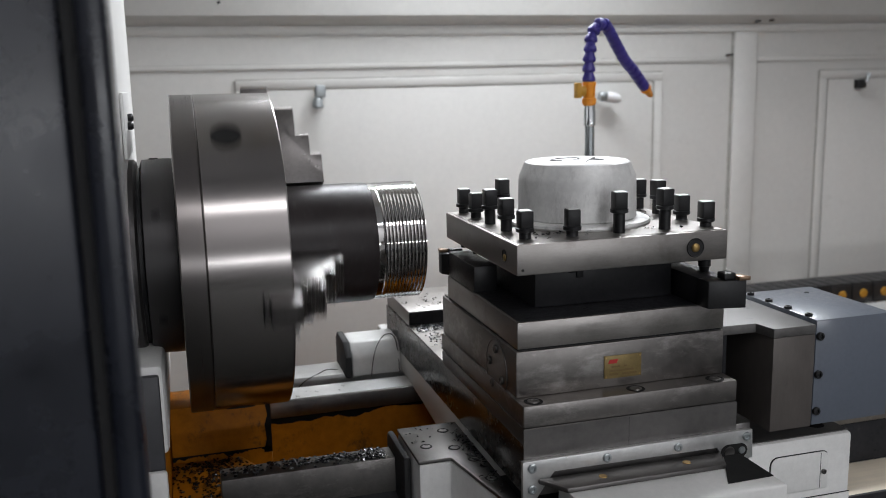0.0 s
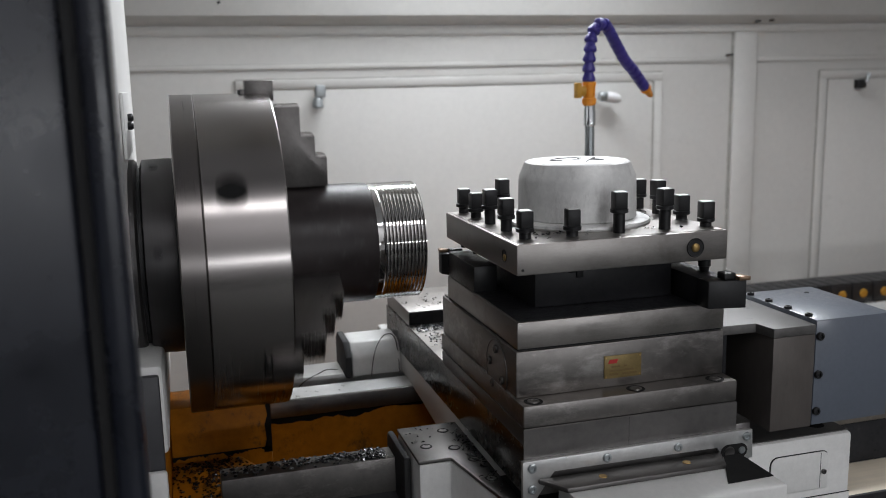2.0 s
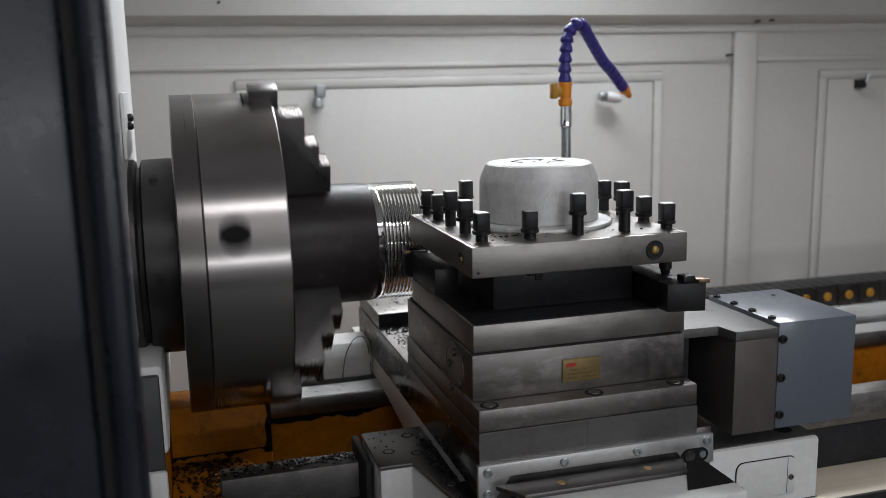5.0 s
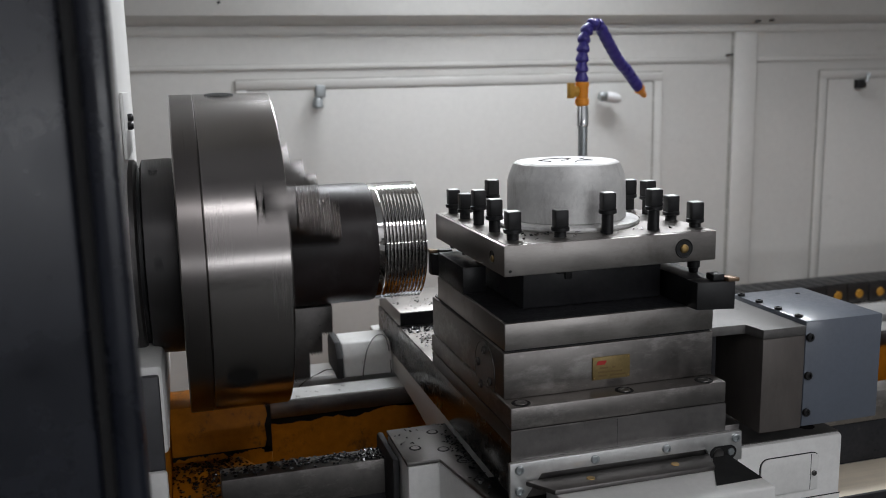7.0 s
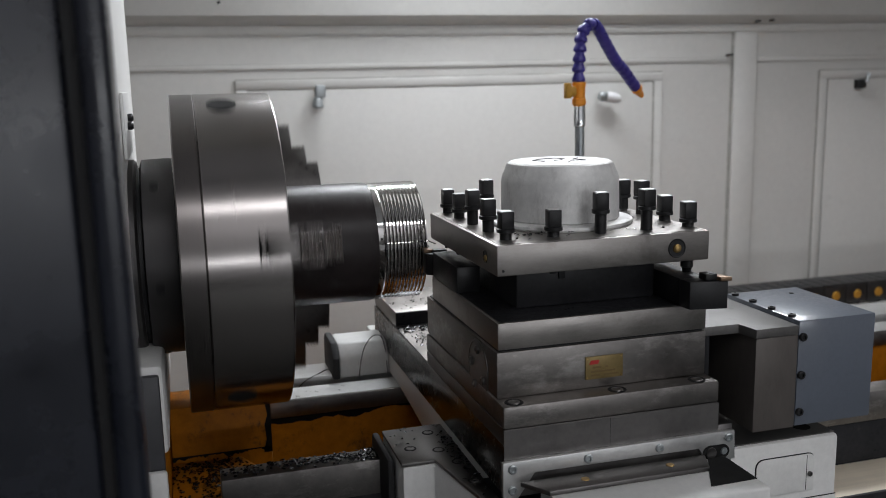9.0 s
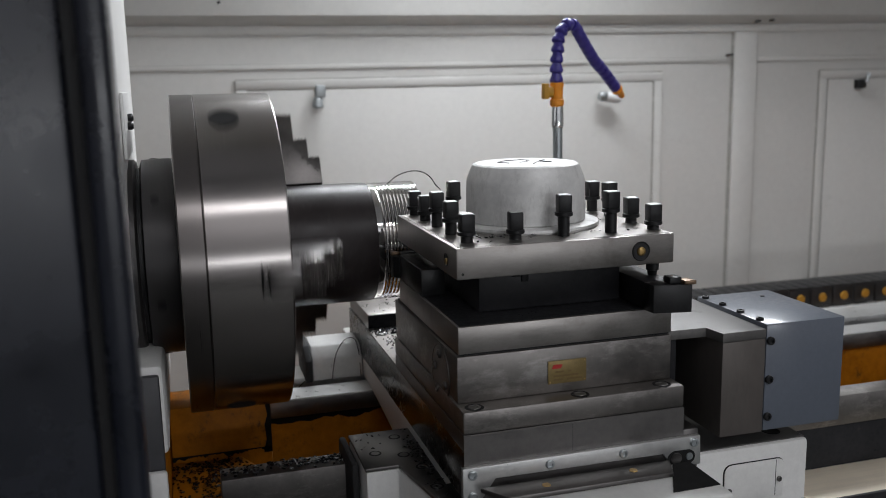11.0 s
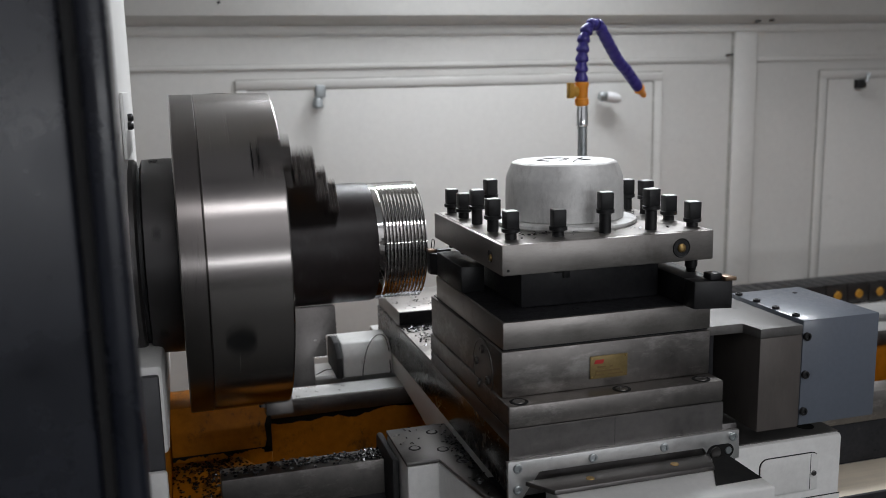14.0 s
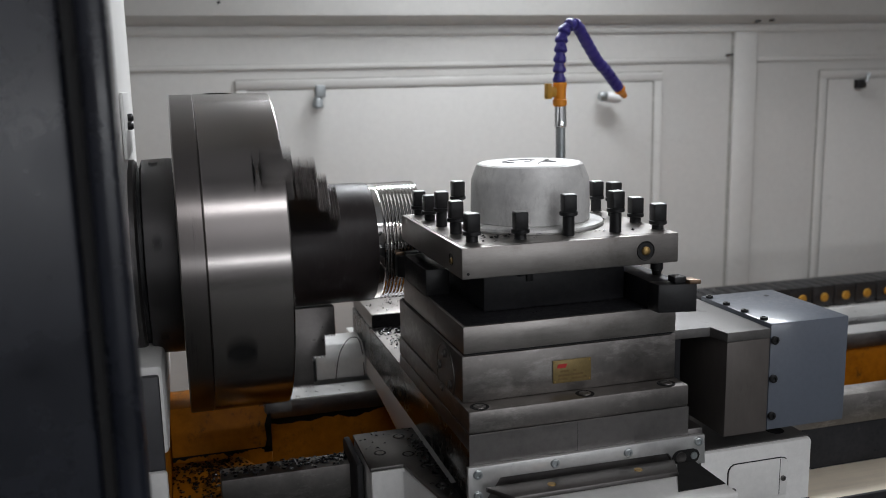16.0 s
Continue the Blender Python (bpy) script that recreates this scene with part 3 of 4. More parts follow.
    for x, z in ((0.5330, -0.2640), (0.6000, -0.2580)):
        socket_screw(cp, (x, -0.3325, z), -2, 0.0032, 0.0022, DARK_STEEL)
    part("screw_hole", turned([(-0.2124, 0.0110), (-0.2118, 0.0100), (-0.2122, 0.0085), (-0.2122, 0.0002)], "Z", (0.610, -0.300, 0), 20), HOLE_SHADE, s)
    # front bracket below the slide
    br = [(-0.3790, -0.60), (-0.4600, -0.60), (-0.4600, -0.1975), (-0.4585, -0.1960), (-0.3790, -0.1960)]
    part("front_bracket", prism(br, 0, 0.2370, 0.4510, 0.001), WHITE, s, "white painted front bracket")
    part("gib_plate", prism([(0.2150, -0.3785), (0.4270, -0.3785), (0.4150, -0.4080), (0.2350, -0.4080)], 2, -0.1958, -0.1905, 0.001), DARK_STEEL, s)
    for x, y in ((0.2800, -0.3935), (0.3780, -0.3910)):
        part("brass_screw", turned([(-0.1904, 0.0046), (-0.1897, 0.0040), (-0.1896, 0.0002)], "Z", (x, y, 0), 14), BRASS, s)
    # flat black sheet in place of the shade in an open recess
    part("recess_shade", prism([(0.4300, -0.3800), (0.4500, -0.3800), (0.4500, -0.4390), (0.3960, -0.4400)], 2, -0.1958, -0.1950, 0), HOLE_SHADE, s)
    part("hose_bracket", box(0.560, 0.640, 0.2900, 0.3440, -0.2115, -0.1900, 0.004), CREAM, s)
    return s


def cross_slide():
    s = thing("cross_slide", (0.33, -0.1, -0.2115), "dark ground steel cross slide with stepped riser block", "cross slide")
    part("slide", box(0.2030, 0.4490, -0.3720, 0.2600, -0.2115, -0.1560, 0.0015), OILED_STEEL, s)
    # paler steel sheet that paints the bright reflection on the slide's top
    part("slide_top_sheen", box(0.2040, 0.4480, -0.0770, 0.1120, -0.1558, -0.1545, 0), GROUND_STEEL, s)
    rb = part("rear_block", box(0.2050, 0.4480, 0.1130, 0.2600, -0.1556, -0.1330, 0.0015), GROUND_STEEL, s)
    # black sheet that paints the step's front face as its shaded side
    part("rear_block_shade", box(0.2055, 0.4470, 0.1115, 0.1128, -0.1540, -0.1345, 0), BLACK_CAST, rb)
    part("flange", box(0.2015, 0.4490, -0.3725, -0.0790, -0.1375, -0.1136, 0.0025), BLOCK_STEEL, s)
    part("slide_step", box(0.2018, 0.4490, -0.3718, -0.0790, -0.1556, -0.1379, 0.001), DARK_STEEL, s)
    part("slide_front", box(0.2018, 0.4490, -0.3727, -0.3721, -0.2110, -0.1385, 0), DARK_STEEL, s)
    part("joint_line", box(0.3195, 0.3200, -0.37275, -0.3727, -0.1700, -0.1390, 0), BLACK_OXIDE, s)
    part("end_gib", box(0.4492, 0.4680, -0.3720, -0.3000, -0.2110, -0.1640, 0.002), DARK_STEEL, s)
    for x in (0.217, 0.333, 0.428):
        part("bolt_recess", turned([(-0.1135, 0.0100), (-0.1131, 0.0094), (-0.1134, 0.0090), (-0.1134, 0.0002)], "Z", (x, -0.3610, 0), 20), HOLE_SHADE, s)
        part("flange_bolt", turned([(-0.1133, 0.0066), (-0.1127, 0.0062), (-0.1127, 0.0036), (-0.1131, 0.0033), (-0.1131, 0.0002)], "Z", (x, -0.3610, 0), 16), DARK_STEEL, s, "sunk socket head bolt")
    part("riser", box(0.2035, 0.4462, -0.3478, -0.0800, -0.1134, -0.0640, 0.0015), BLOCK_STEEL, s)
    part("shadow_gap", box(0.2065, 0.4440, -0.3440, -0.0830, -0.0639, -0.0625, 0), BLACK_OXIDE, s)
    # round cover on the left flank
    cv = part("round_cover", turned([(0.2034, 0.0330), (0.2022, 0.0330), (0.2020, 0.0315), (0.2026, 0.0305), (0.2026, 0.0002)], "X", (0, -0.2890, -0.0985), 40), DARK_STEEL, s)
    for a in (90, 10, -60, 200):
        socket_screw(cv, (0.2025, -0.2890 + 0.020 * math.cos(radians(a)), -0.0985 + 0.022 * math.sin(radians(a))), -1, 0.0048, 0.0028, DARK_STEEL)
    # name plate
    gp = part("name_plate", box(0.3020, 0.3455, -0.3496, -0.3481, -0.1035, -0.0785, 0.0005), GOLD, s, "gilded name plate with a red mark")
    part("mark", prism([(0.3060, -0.0868), (0.3080, -0.0826), (0.3180, -0.0826), (0.3160, -0.0868)], 1, -0.3501, -0.3497, 0), RED, gp, "red mark")
    for z, xs in ((-0.0905, ((0.310, 0.320), (0.3245, 0.328))), (-0.0950, ((0.308, 0.336),)), (-0.0990, ((0.308, 0.318), (0.323, 0.340)))):
        for a, b in xs:
            part("print_bar", box(a, b, -0.3500, -0.3497, z - 0.0010, z + 0.0010, 0), INK, gp)
    for x in (0.3042, 0.3433):
        for z in (-0.1013, -0.0807):
            part("rivet", turned([(-0.3496, 0.0010), (-0.3502, 0.0008), (-0.3503, 0.0001)], "Y", (x, 0, z), 8), BRASS, gp)
    # wiper strip with screws
    st = [(0.1985, -0.2200), (0.1985, -0.1705), (0.4665, -0.1700), (0.4680, -0.2030), (0.4340, -0.2030), (0.4230, -0.1860), (0.2330, -0.1850), (0.2080, -0.2200)]
    strip = part("wiper_strip", prism(st, 1, -0.3778, -0.3726, 0.0006), STRIP, s, "milled aluminium wiper strip")
    for x, z in ((0.2085, -0.1780), (0.2085, -0.2010), (0.2920, -0.1780), (0.3750, -0.1780), (0.4590, -0.1770)):
        socket_screw(strip, (x, -0.3778, z), -2, 0.0048, 0.0030, ZINC)
    oval = [(0.4440 + (0.007 if math.cos(a) > 0 else -0.007) + 0.0095 * math.cos(a), -0.1925 + 0.0085 * math.sin(a)) for a in [2 * math.pi * k / 20 + 0.05 for k in range(20)]]
    slot = part("adjuster_slot", prism(oval, 1, -0.3784, -0.3779, 0), HOLE_SHADE, strip, "oval adjuster slot drawn in flat black")
    part("adjuster", turned([(-0.3785, 0.0065), (-0.3795, 0.0060), (-0.3790, 0.0035), (-0.3788, 0.0002)], "Y", (0.4380, 0, -0.1925), 20), DARK_STEEL, slot)
    part("lock_screw", turned([(-0.3785, 0.0042), (-0.3798, 0.0036), (-0.3799, 0.0002)], "Y", (0.4535, 0, -0.1920), 14), ZINC, slot)
    # motor bracket: an L in plan, behind its recess, and the painted motor cover
    mb = part("motor_bracket", box(0.5090, 0.5640, -0.3500, -0.1300, -0.1900, -0.0800, 0.0012), BRACKET_STEEL, s, "dark brown oily steel motor bracket")
    # black colour here stands in for shade under the overhanging bracket top
    part("web", prism([(0.4495, -0.1300), (0.4495, -0.3190), (0.4700, -0.3190), (0.4700, -0.2350), (0.5086, -0.2350), (0.5086, -0.1300)], 2, -0.1900, -0.0800, 0.0012), BLACK_CAST, mb, "web coloured black for the shade in the recess")
    part("bracket_top", prism([(0.4495, -0.1300), (0.4495, -0.3200), (0.5050, -0.3220), (0.5090, -0.3500), (0.5640, -0.3500), (0.5640, -0.1300)], 2, -0.0798, -0.0690, 0.0006), WORN_TOP, mb)
    mc = part("motor_cover", box(0.5646, 0.6680, -0.3500, -0.2070, -0.1890, -0.0640, 0.0015), BLUE_GREY, s, "pale blue-grey painted motor cover")
    for z in (-0.0830, -0.1280, -0.1720):
        socket_screw(mc, (0.5695, -0.3500, z), -2, 0.0048, 0.0035, BLACK_OXIDE)
    for y in (-0.330, -0.293, -0.256, -0.219):
        socket_screw(mc, (0.5690, y, -0.0640), 3, 0.0045, 0.0030, BLACK_OXIDE)
    part("vent", turned([(-0.0640, 0.003), (-0.0632, 0.0028), (-0.0631, 0.0002)], "Z", (0.640, -0.235, 0), 10), BLACK_OXIDE, mc)
    return s


def square_bolt(parent, x, y, rise, reach=0.0, turn=0.0):
    """A square-headed clamping bolt of the turret; rise is the top of its head over the plate, reach how far its point shows below."""
    z = 0.0470 + rise
    b = bmesh.new()
    bmesh.ops.create_cube(b, size=1.0)
    for v in b.verts:
        k = 0.0142 if v.co.z < 0 else 0.0144
        v.co = Vector((v.co.x * k, v.co.y * k, v.co.z * 0.0185))
    bevel(b, 0.0012, 2)
    bmesh.ops.rotate(b, verts=b.verts, matrix=Matrix.Rotation(turn, 3, "Z"))
    bmesh.ops.translate(b, verts=b.verts, vec=(x, y, z - 0.00925))
    bm = merge(bmesh.new(), b)
    turned([(z - 0.0225, 0.0085), (z - 0.0218, 0.0097), (z - 0.0185, 0.0097), (z - 0.0180, 0.0085)], "Z", (x, y, 0), 20, bm)
    end = 0.0470 if not reach else 0.0150 - reach
    prof = [(z - 0.0222, 0.0068)]
    h = z - 0.0225
    while h > 0.0475:
        prof += [(h, 0.0064), (h - 0.0010, 0.0063)]
        h -= 0.0020
    prof += [(0.0472, 0.0070)]
    if reach:
        prof += [(end + 0.008, 0.0070), (end + 0.0075, 0.0058), (end, 0.0045)]
    turned(prof, "Z", (x, y, 0), 16, bm)
    bolt = part("clamp_bolt", bm, BLACK_OXIDE, parent, "black square-headed clamping bolt")
    # thin pale cap that paints the light falling on the head's top
    face = turned([(z + 0.0001, 0.0056), (z + 0.0004, 0.0054), (z + 0.0005, 0.0002)], "Z", (x, y, 0), 4)
    bmesh.ops.rotate(face, verts=face.verts, cent=(x, y, 0), matrix=Matrix.Rotation(turn + math.pi / 4, 3, "Z"))
    bmesh.ops.scale(face, verts=face.verts, vec=(1.52, 1.52, 1), space=Matrix.Translation((-x, -y, 0)))
    part("lit_top", face, STRIP, bolt, "bright top face drawn for the light on the bolt head")
    return bolt


def turret():
    t = thing("tool_turret", (0.3263, -0.2260, -0.0620), "square four-way steel tool turret with domed aluminium cap", "tool turret")
    low = part("lower_plate", box(TX0, TX1 - 0.0008, TY0, -0.0990, -0.0620, -0.0335, 0.0015), GROUND_STEEL, t)
    # black sheet and black core paint the shade below the top plate
    part("slot_shade", box(TX0 + 0.003, TX1 - 0.004, TY0 + 0.003, -0.1020, -0.0334, -0.0330, 0), BLACK_CAST, low)
    part("core", box(0.2440, 0.4090, -0.2990, -0.1450, -0.0328, 0.0148, 0.002), BLACK_CAST, t)
    part("core_slot", box(0.292, 0.300, -0.3015, -0.2992, -0.003, 0.0140, 0.001), BLACK_OXIDE, t)
    top = part("top_plate", box(TX0, TX1, TY0, TY1, 0.0150, 0.0470, 0.0016), GROUND_STEEL, t, "ground steel top plate")
    part("plate_face", box(TX0 + 0.004, TX1 - 0.004, TY0 + 0.004, TY1 - 0.004, 0.0471, 0.0474, 0), GROUND_STEEL, top)
    oc = part("oil_cup", turned([(TY0 - 0.0003, 0.0105), (TY0 - 0.0010, 0.0098), (TY0 - 0.0002, 0.0088), (TY0 + 0.0002, 0.0002)], "Y", (0.4085, 0, 0.0300), 24), BLACK_OXIDE, top)
    part("ball", turned([(TY0, 0.0050), (TY0 - 0.0018, 0.0046), (TY0 - 0.0030, 0.0030), (TY0 - 0.0034, 0.0002)], "Y", (0.4085, 0, 0.0300), 16), BRASS, oc, "brass oiler ball")
    oc = part("oil_cup", turned([(TX0 - 0.0003, 0.0070), (TX0 - 0.0008, 0.0065), (TX0 - 0.0002, 0.0058), (TX0 + 0.0002, 0.0002)], "X", (0, -0.3110, 0.0300), 24), BLACK_OXIDE, top)
    part("ball", turned([(TX0, 0.0038), (TX0 - 0.0016, 0.0034), (TX0 - 0.0026, 0.0002)], "X", (0, -0.3130, 0.0285), 16), BRASS, oc, "brass oiler ball")
    part("pin_hole", turned([(TY0 - 0.0002, 0.0016), (TY0 - 0.0006, 0.0014), (TY0 - 0.0004, 0.0002)], "Y", (0.2120, 0, 0.0205), 10), BLACK_OXIDE, top)
    cx, cy = 0.3258, -0.2260
    cap = part("cap", turned([(0.0530, 0.05), (0.0530, 0.0662), (0.0545, 0.0680), (0.0960, 0.0672), (0.1010, 0.0664), (0.1125, 0.0618), (0.1160, 0.0600), (0.1176, 0.0570), (0.1182, 0.0002)], "Z", (cx, cy, 0), 96), ALU, t, "domed cast aluminium cap")
    part("cap_flange", turned([(0.0475, 0.05), (0.0475, 0.0825), (0.0495, 0.0835), (0.0520, 0.0825), (0.0535, 0.0775), (0.0535, 0.0680)], "Z", (cx, cy, 0), 96), ALU, t)
    for pts in (((-0.022, -0.008), (-0.030, 0.008), (-0.016, 0.022), (0.004, 0.026), (0.012, 0.014)), ((0.0, -0.026), (0.010, -0.010), (0.026, -0.014), (0.020, 0.006), (0.030, 0.016)), ((-0.008, -0.004), (0.004, 0.002), (0.006, 0.012))):
        part("engraved_line", tube_path([(cx + x, cy + y, 0.1181) for x, y in pts], 0.0006, 6), BLACK_OXIDE, cap)
    rng = random.Random(3)
    for x, y, rise, reach in ((0.2258, -0.1085, 0.030, 0.012), (0.2262, -0.1553, 0.030, 0.012), (0.2262, -0.2066, 0.040, 0), (0.2262, -0.2608, 0.036, 0), (0.2262, -0.3163, 0.030, 0.006),
                       (0.2785, -0.3185, 0.029, 0.007), (0.3327, -0.3185, 0.044, 0), (0.3872, -0.3185, 0.0445, 0), (0.4375, -0.3190, 0.028, 0.020), (0.4378, -0.2680, 0.029, 0),
                       (0.4380, -0.2130, 0.0405, 0), (0.4382, -0.1655, 0.037, 0), (0.2693, -0.1300, 0.042, 0)):
        square_bolt(t, x, y, rise, reach, rng.uniform(-0.12, 0.12))
    return t


def threading_tool():
    t = thing("threading_tool", (0.222, -0.19, -0.0329), "black threading tool holder clamped under the turret plate", "tool holder")
    part("shank", box(0.2052, 0.2335, -0.2085, -0.1060, -0.0329, -0.0015, 0.0012), BLACK_OXIDE, t)
    part("head", prism([(0.2055, -0.1058), (0.2335, -0.1058), (0.2335, -0.0960), (0.2150, -0.0830), (0.1985, -0.0830), (0.1985, -0.0980)], 2, -0.0320, -0.0045, 0.001), BLACK_OXIDE, t)
    part("insert", prism([(0.1975, -0.0945), (0.2100, -0.0945), (0.2030, -0.0822), (0.1985, -0.0815)], 2, -0.0044, -0.0004, 0.0004), CARBIDE, t, "carbide threading insert")
    part("clamp", box(0.2080, 0.2250, -0.1040, -0.0935, -0.0043, 0.0005, 0.001), BLACK_OXIDE, t)
    return t


def turning_tool():
    t = thing("turning_tool", (0.43, -0.30, -0.0329), "black turning tool holder with a copper-coloured insert", "tool holder")
    part("shank", box(0.4120, 0.4440, -0.3480, -0.1500, -0.0329, -0.0030, 0.0012), BLACK_OXIDE, t)
    part("head", prism([(0.4110, -0.3482), (0.4440, -0.3482), (0.4540, -0.3600), (0.4530, -0.3760), (0.4125, -0.3680)], 2, -0.0330, -0.0030, 0.001), BLACK_OXIDE, t)
    part("insert", prism([(0.4420, -0.3640), (0.4535, -0.3620), (0.4560, -0.3785), (0.4440, -0.3760)], 2, -0.0029, 0.0016, 0.0006), CARBIDE, t, "copper-coloured carbide insert")
    part("clamp", box(0.4300, 0.4440, -0.3700, -0.3550, -0.0028, 0.0045, 0.0015), BLACK_OXIDE, t)
    return t


def coolant_hose():
    h = thing("coolant_hose", (0.600, 0.320, -0.1900), "blue and orange segmented coolant hose on a zinc tube", "coolant hose")
    part("tube", turned([(-0.1900, 0.0085), (0.125, 0.0085)], "Z", (0.6005, 0.320, 0), 20), ZINC, h, "zinc plated tube")
    part("sleeve", turned([(0.124, 0.0098), (0.126, 0.0108), (0.150, 0.0108), (0.152, 0.0100), (0.163, 0.0100)], "Z", (0.6000, 0.320, 0), 20), CHROME, h)
    tp = part("tap_body", turned([(0.160, 0.0100), (0.164, 0.0125), (0.172, 0.0125), (0.174, 0.0105), (0.192, 0.0110), (0.198, 0.0125), (0.202, 0.0120)], "Z", (0.5990, 0.320, 0), 20), ORANGE_PLASTIC, h, "orange plastic tap")
    bm = turned([(0.574, 0.0085), (0.578, 0.0095), (0.589, 0.0095)], "X", (0, 0.318, 0.186), 16)
    box(0.5705, 0.5800, 0.3080, 0.3240, 0.1740, 0.2010, 0.002, bm)
    part("tap_handle", bm, YELLOW, tp, "yellow tap handle")
    # the hose: a spine of ball-shaped segments, rising, arching over and falling to the nozzle
    spine = [Vector(p) for p in ((0.598, 0.320, 0.202), (0.598, 0.320, 0.230), (0.601, 0.322, 0.258), (0.606, 0.327, 0.281), (0.617, 0.331, 0.298), (0.631, 0.336, 0.3030), (0.645, 0.346, 0.298),
                                 (0.662, 0.357, 0.280), (0.682, 0.372, 0.260), (0.706, 0.390, 0.238), (0.731, 0.408, 0.222), (0.752, 0.424, 0.206), (0.775, 0.440, 0.188))]
    dense = []
    for i in range(len(spine) - 1):
        p0, p1, p2, p3 = spine[max(i - 1, 0)], spine[i], spine[i + 1], spine[min(i + 2, len(spine) - 1)]
        for k in range(24):
            u = k / 24
            dense.append(0.5 * ((2 * p1) + (p2 - p0) * u + (2 * p0 - 5 * p1 + 4 * p2 - p3) * u * u + (3 * p1 - p0 - 3 * p2 + p3) * u ** 3))
    dense.append(spine[-1])
    length, marks = 0.0, [0.0]
    for a, b in zip(dense, dense[1:]):
        length += (b - a).length
        marks.append(length)

    def along(s):
        s = min(max(s, 0), length)
        for i in range(len(marks) - 1):
            if marks[i + 1] >= s:
                return dense[i].lerp(dense[i + 1], (s - marks[i]) / max(1e-9, marks[i + 1] - marks[i]))
        return dense[-1]
    n = int(length / 0.0172)
    step = length / n
    for i in range(n):
        s0 = i * step
        offs = [(-0.08, 0.0066), (0.04, 0.0108), (0.16, 0.0124), (0.34, 0.0121), (0.52, 0.0106), (0.72, 0.0085), (0.94, 0.0070)]
        k = 0.75 if s0 < 0.36 * length else 0.16
        part("hose_segment", tube_path([along(s0 + o * step) for o, _ in offs], [0.0108 + k * (r - 0.0108) for _, r in offs], 16), BLUE_PLASTIC, h)
    a, d = spine[-1], (spine[-1] - spine[-2]).normalized()
    part("nozzle", tube_path([a - d * 0.004, a + d * 0.006, a + d * 0.010, a + d * 0.026, a + d * 0.030], [0.0100, 0.0110, 0.0085, 0.0060, 0.0050], 16), ORANGE_PLASTIC, h, "orange nozzle")
    return h


def swarf(name, points, label, radius=0.0007):
    """A thin springy strand of swarf along a smooth line."""
    pts = [Vector(p) for p in points]
    line = []
    for i in range(len(pts) - 1):
        p0, p1, p2, p3 = pts[max(i - 1, 0)], pts[i], pts[i + 1], pts[min(i + 2, len(pts) - 1)]
        for k in range(8):
            u = k / 8
            line.append(0.5 * ((2 * p1) + (p2 - p0) * u + (2 * p0 - 5 * p1 + 4 * p2 - p3) * u * u + (3 * p1 - p0 - 3 * p2 + p3) * u ** 3))
    return solid(name, tube_path(line + [pts[-1]], radius, 6), CHIP, label, "metal swarf")


hall()
back_wall()
shell()
access_door(0.034, 1.188, -0.95, 0.2185, ((0.236, 0.178, True),), "cream sheet metal access door with a zinc latch")
access_door(1.703, 2.85, -0.95, 0.2140, ((1.833, 0.182, False),), "cream sheet metal access door with a black latch")
latch_on_wall()
sliding_door()
headstock()
bed()
tray()
chain_trough()
CABLE_CHAIN = cable_chain()
SPINDLE, CHUCK, PIPE = spindle(), chuck(), pipe()
SADDLE, SLIDE, TURRET = saddle(), cross_slide(), turret()
TOOL_A, TOOL_B, HOSE = threading_tool(), turning_tool(), coolant_hose()
chips("way_chips", ((0.10, -0.135, -0.2449, 0.016, 0.010, 5), (0.06, -0.133, -0.2449, 0.025, 0.010, 2), (-0.03, -0.130, -0.2449, 0.05, 0.009, 3)), CHIP,
      "black curled metal chips on the front way", 560, 0.0048, 2, (-0.09, 0.107, -0.152, -0.118))
chips("ledge_chips", ((-0.10, -0.01, -0.3004, 0.03, 0.03, 3), (-0.10, 0.03, -0.3004, 0.035, 0.008, 1), (-0.07, -0.07, -0.3004, 0.02, 0.02, 2)), CHIP,
      "black curled metal chips on the orange ledge", 640, 0.0050, 3, (-0.15, -0.05, -0.10, 0.048))
TOP_CHIPS = chips("turret_chips", ((0.41, -0.19, 0.0475, 0.016, 0.03, 4), (0.255, -0.30, 0.0475, 0.012, 0.01, 2), (0.33, -0.32, 0.0475, 0.05, 0.01, 1)), CHIP,
                  "small dark chips on the turret plate", 60, 0.0040, 5, (0.215, 0.440, -0.340, -0.112))
SLIDE_CHIPS = chips("slide_chips", ((0.235, 0.09, -0.1544, 0.02, 0.012, 5), (0.225, 0.03, -0.1544, 0.012, 0.03, 2)), CHIP,
                    "dark chips on the slide behind the riser", 220, 0.0040, 6, (0.205, 0.30, -0.07, 0.110))
BLOCK_CHIPS = chips("block_chips", ((0.25, 0.17, -0.1329, 0.03, 0.03, 5),), CHIP, "fine dark chips on the slide's rear block", 60, 0.0035, 8, (0.207, 0.40, 0.116, 0.25))
WING_CHIPS = chips("wing_chips", ((0.194, -0.22, -0.2199, 0.005, 0.05, 5), (0.15, -0.15, -0.2199, 0.02, 0.02, 1)), CHIP, "dark chips on the saddle's wing", 130, 0.0035, 9, (0.13, 0.202, -0.34, -0.127))
chips("rear_chips", ((0.08, 0.165, -0.2599, 0.05, 0.01, 5),), CHIP, "dark chips in the gutter behind the rear way", 120, 0.0040, 10, (0.01, 0.2, 0.15, 0.178))

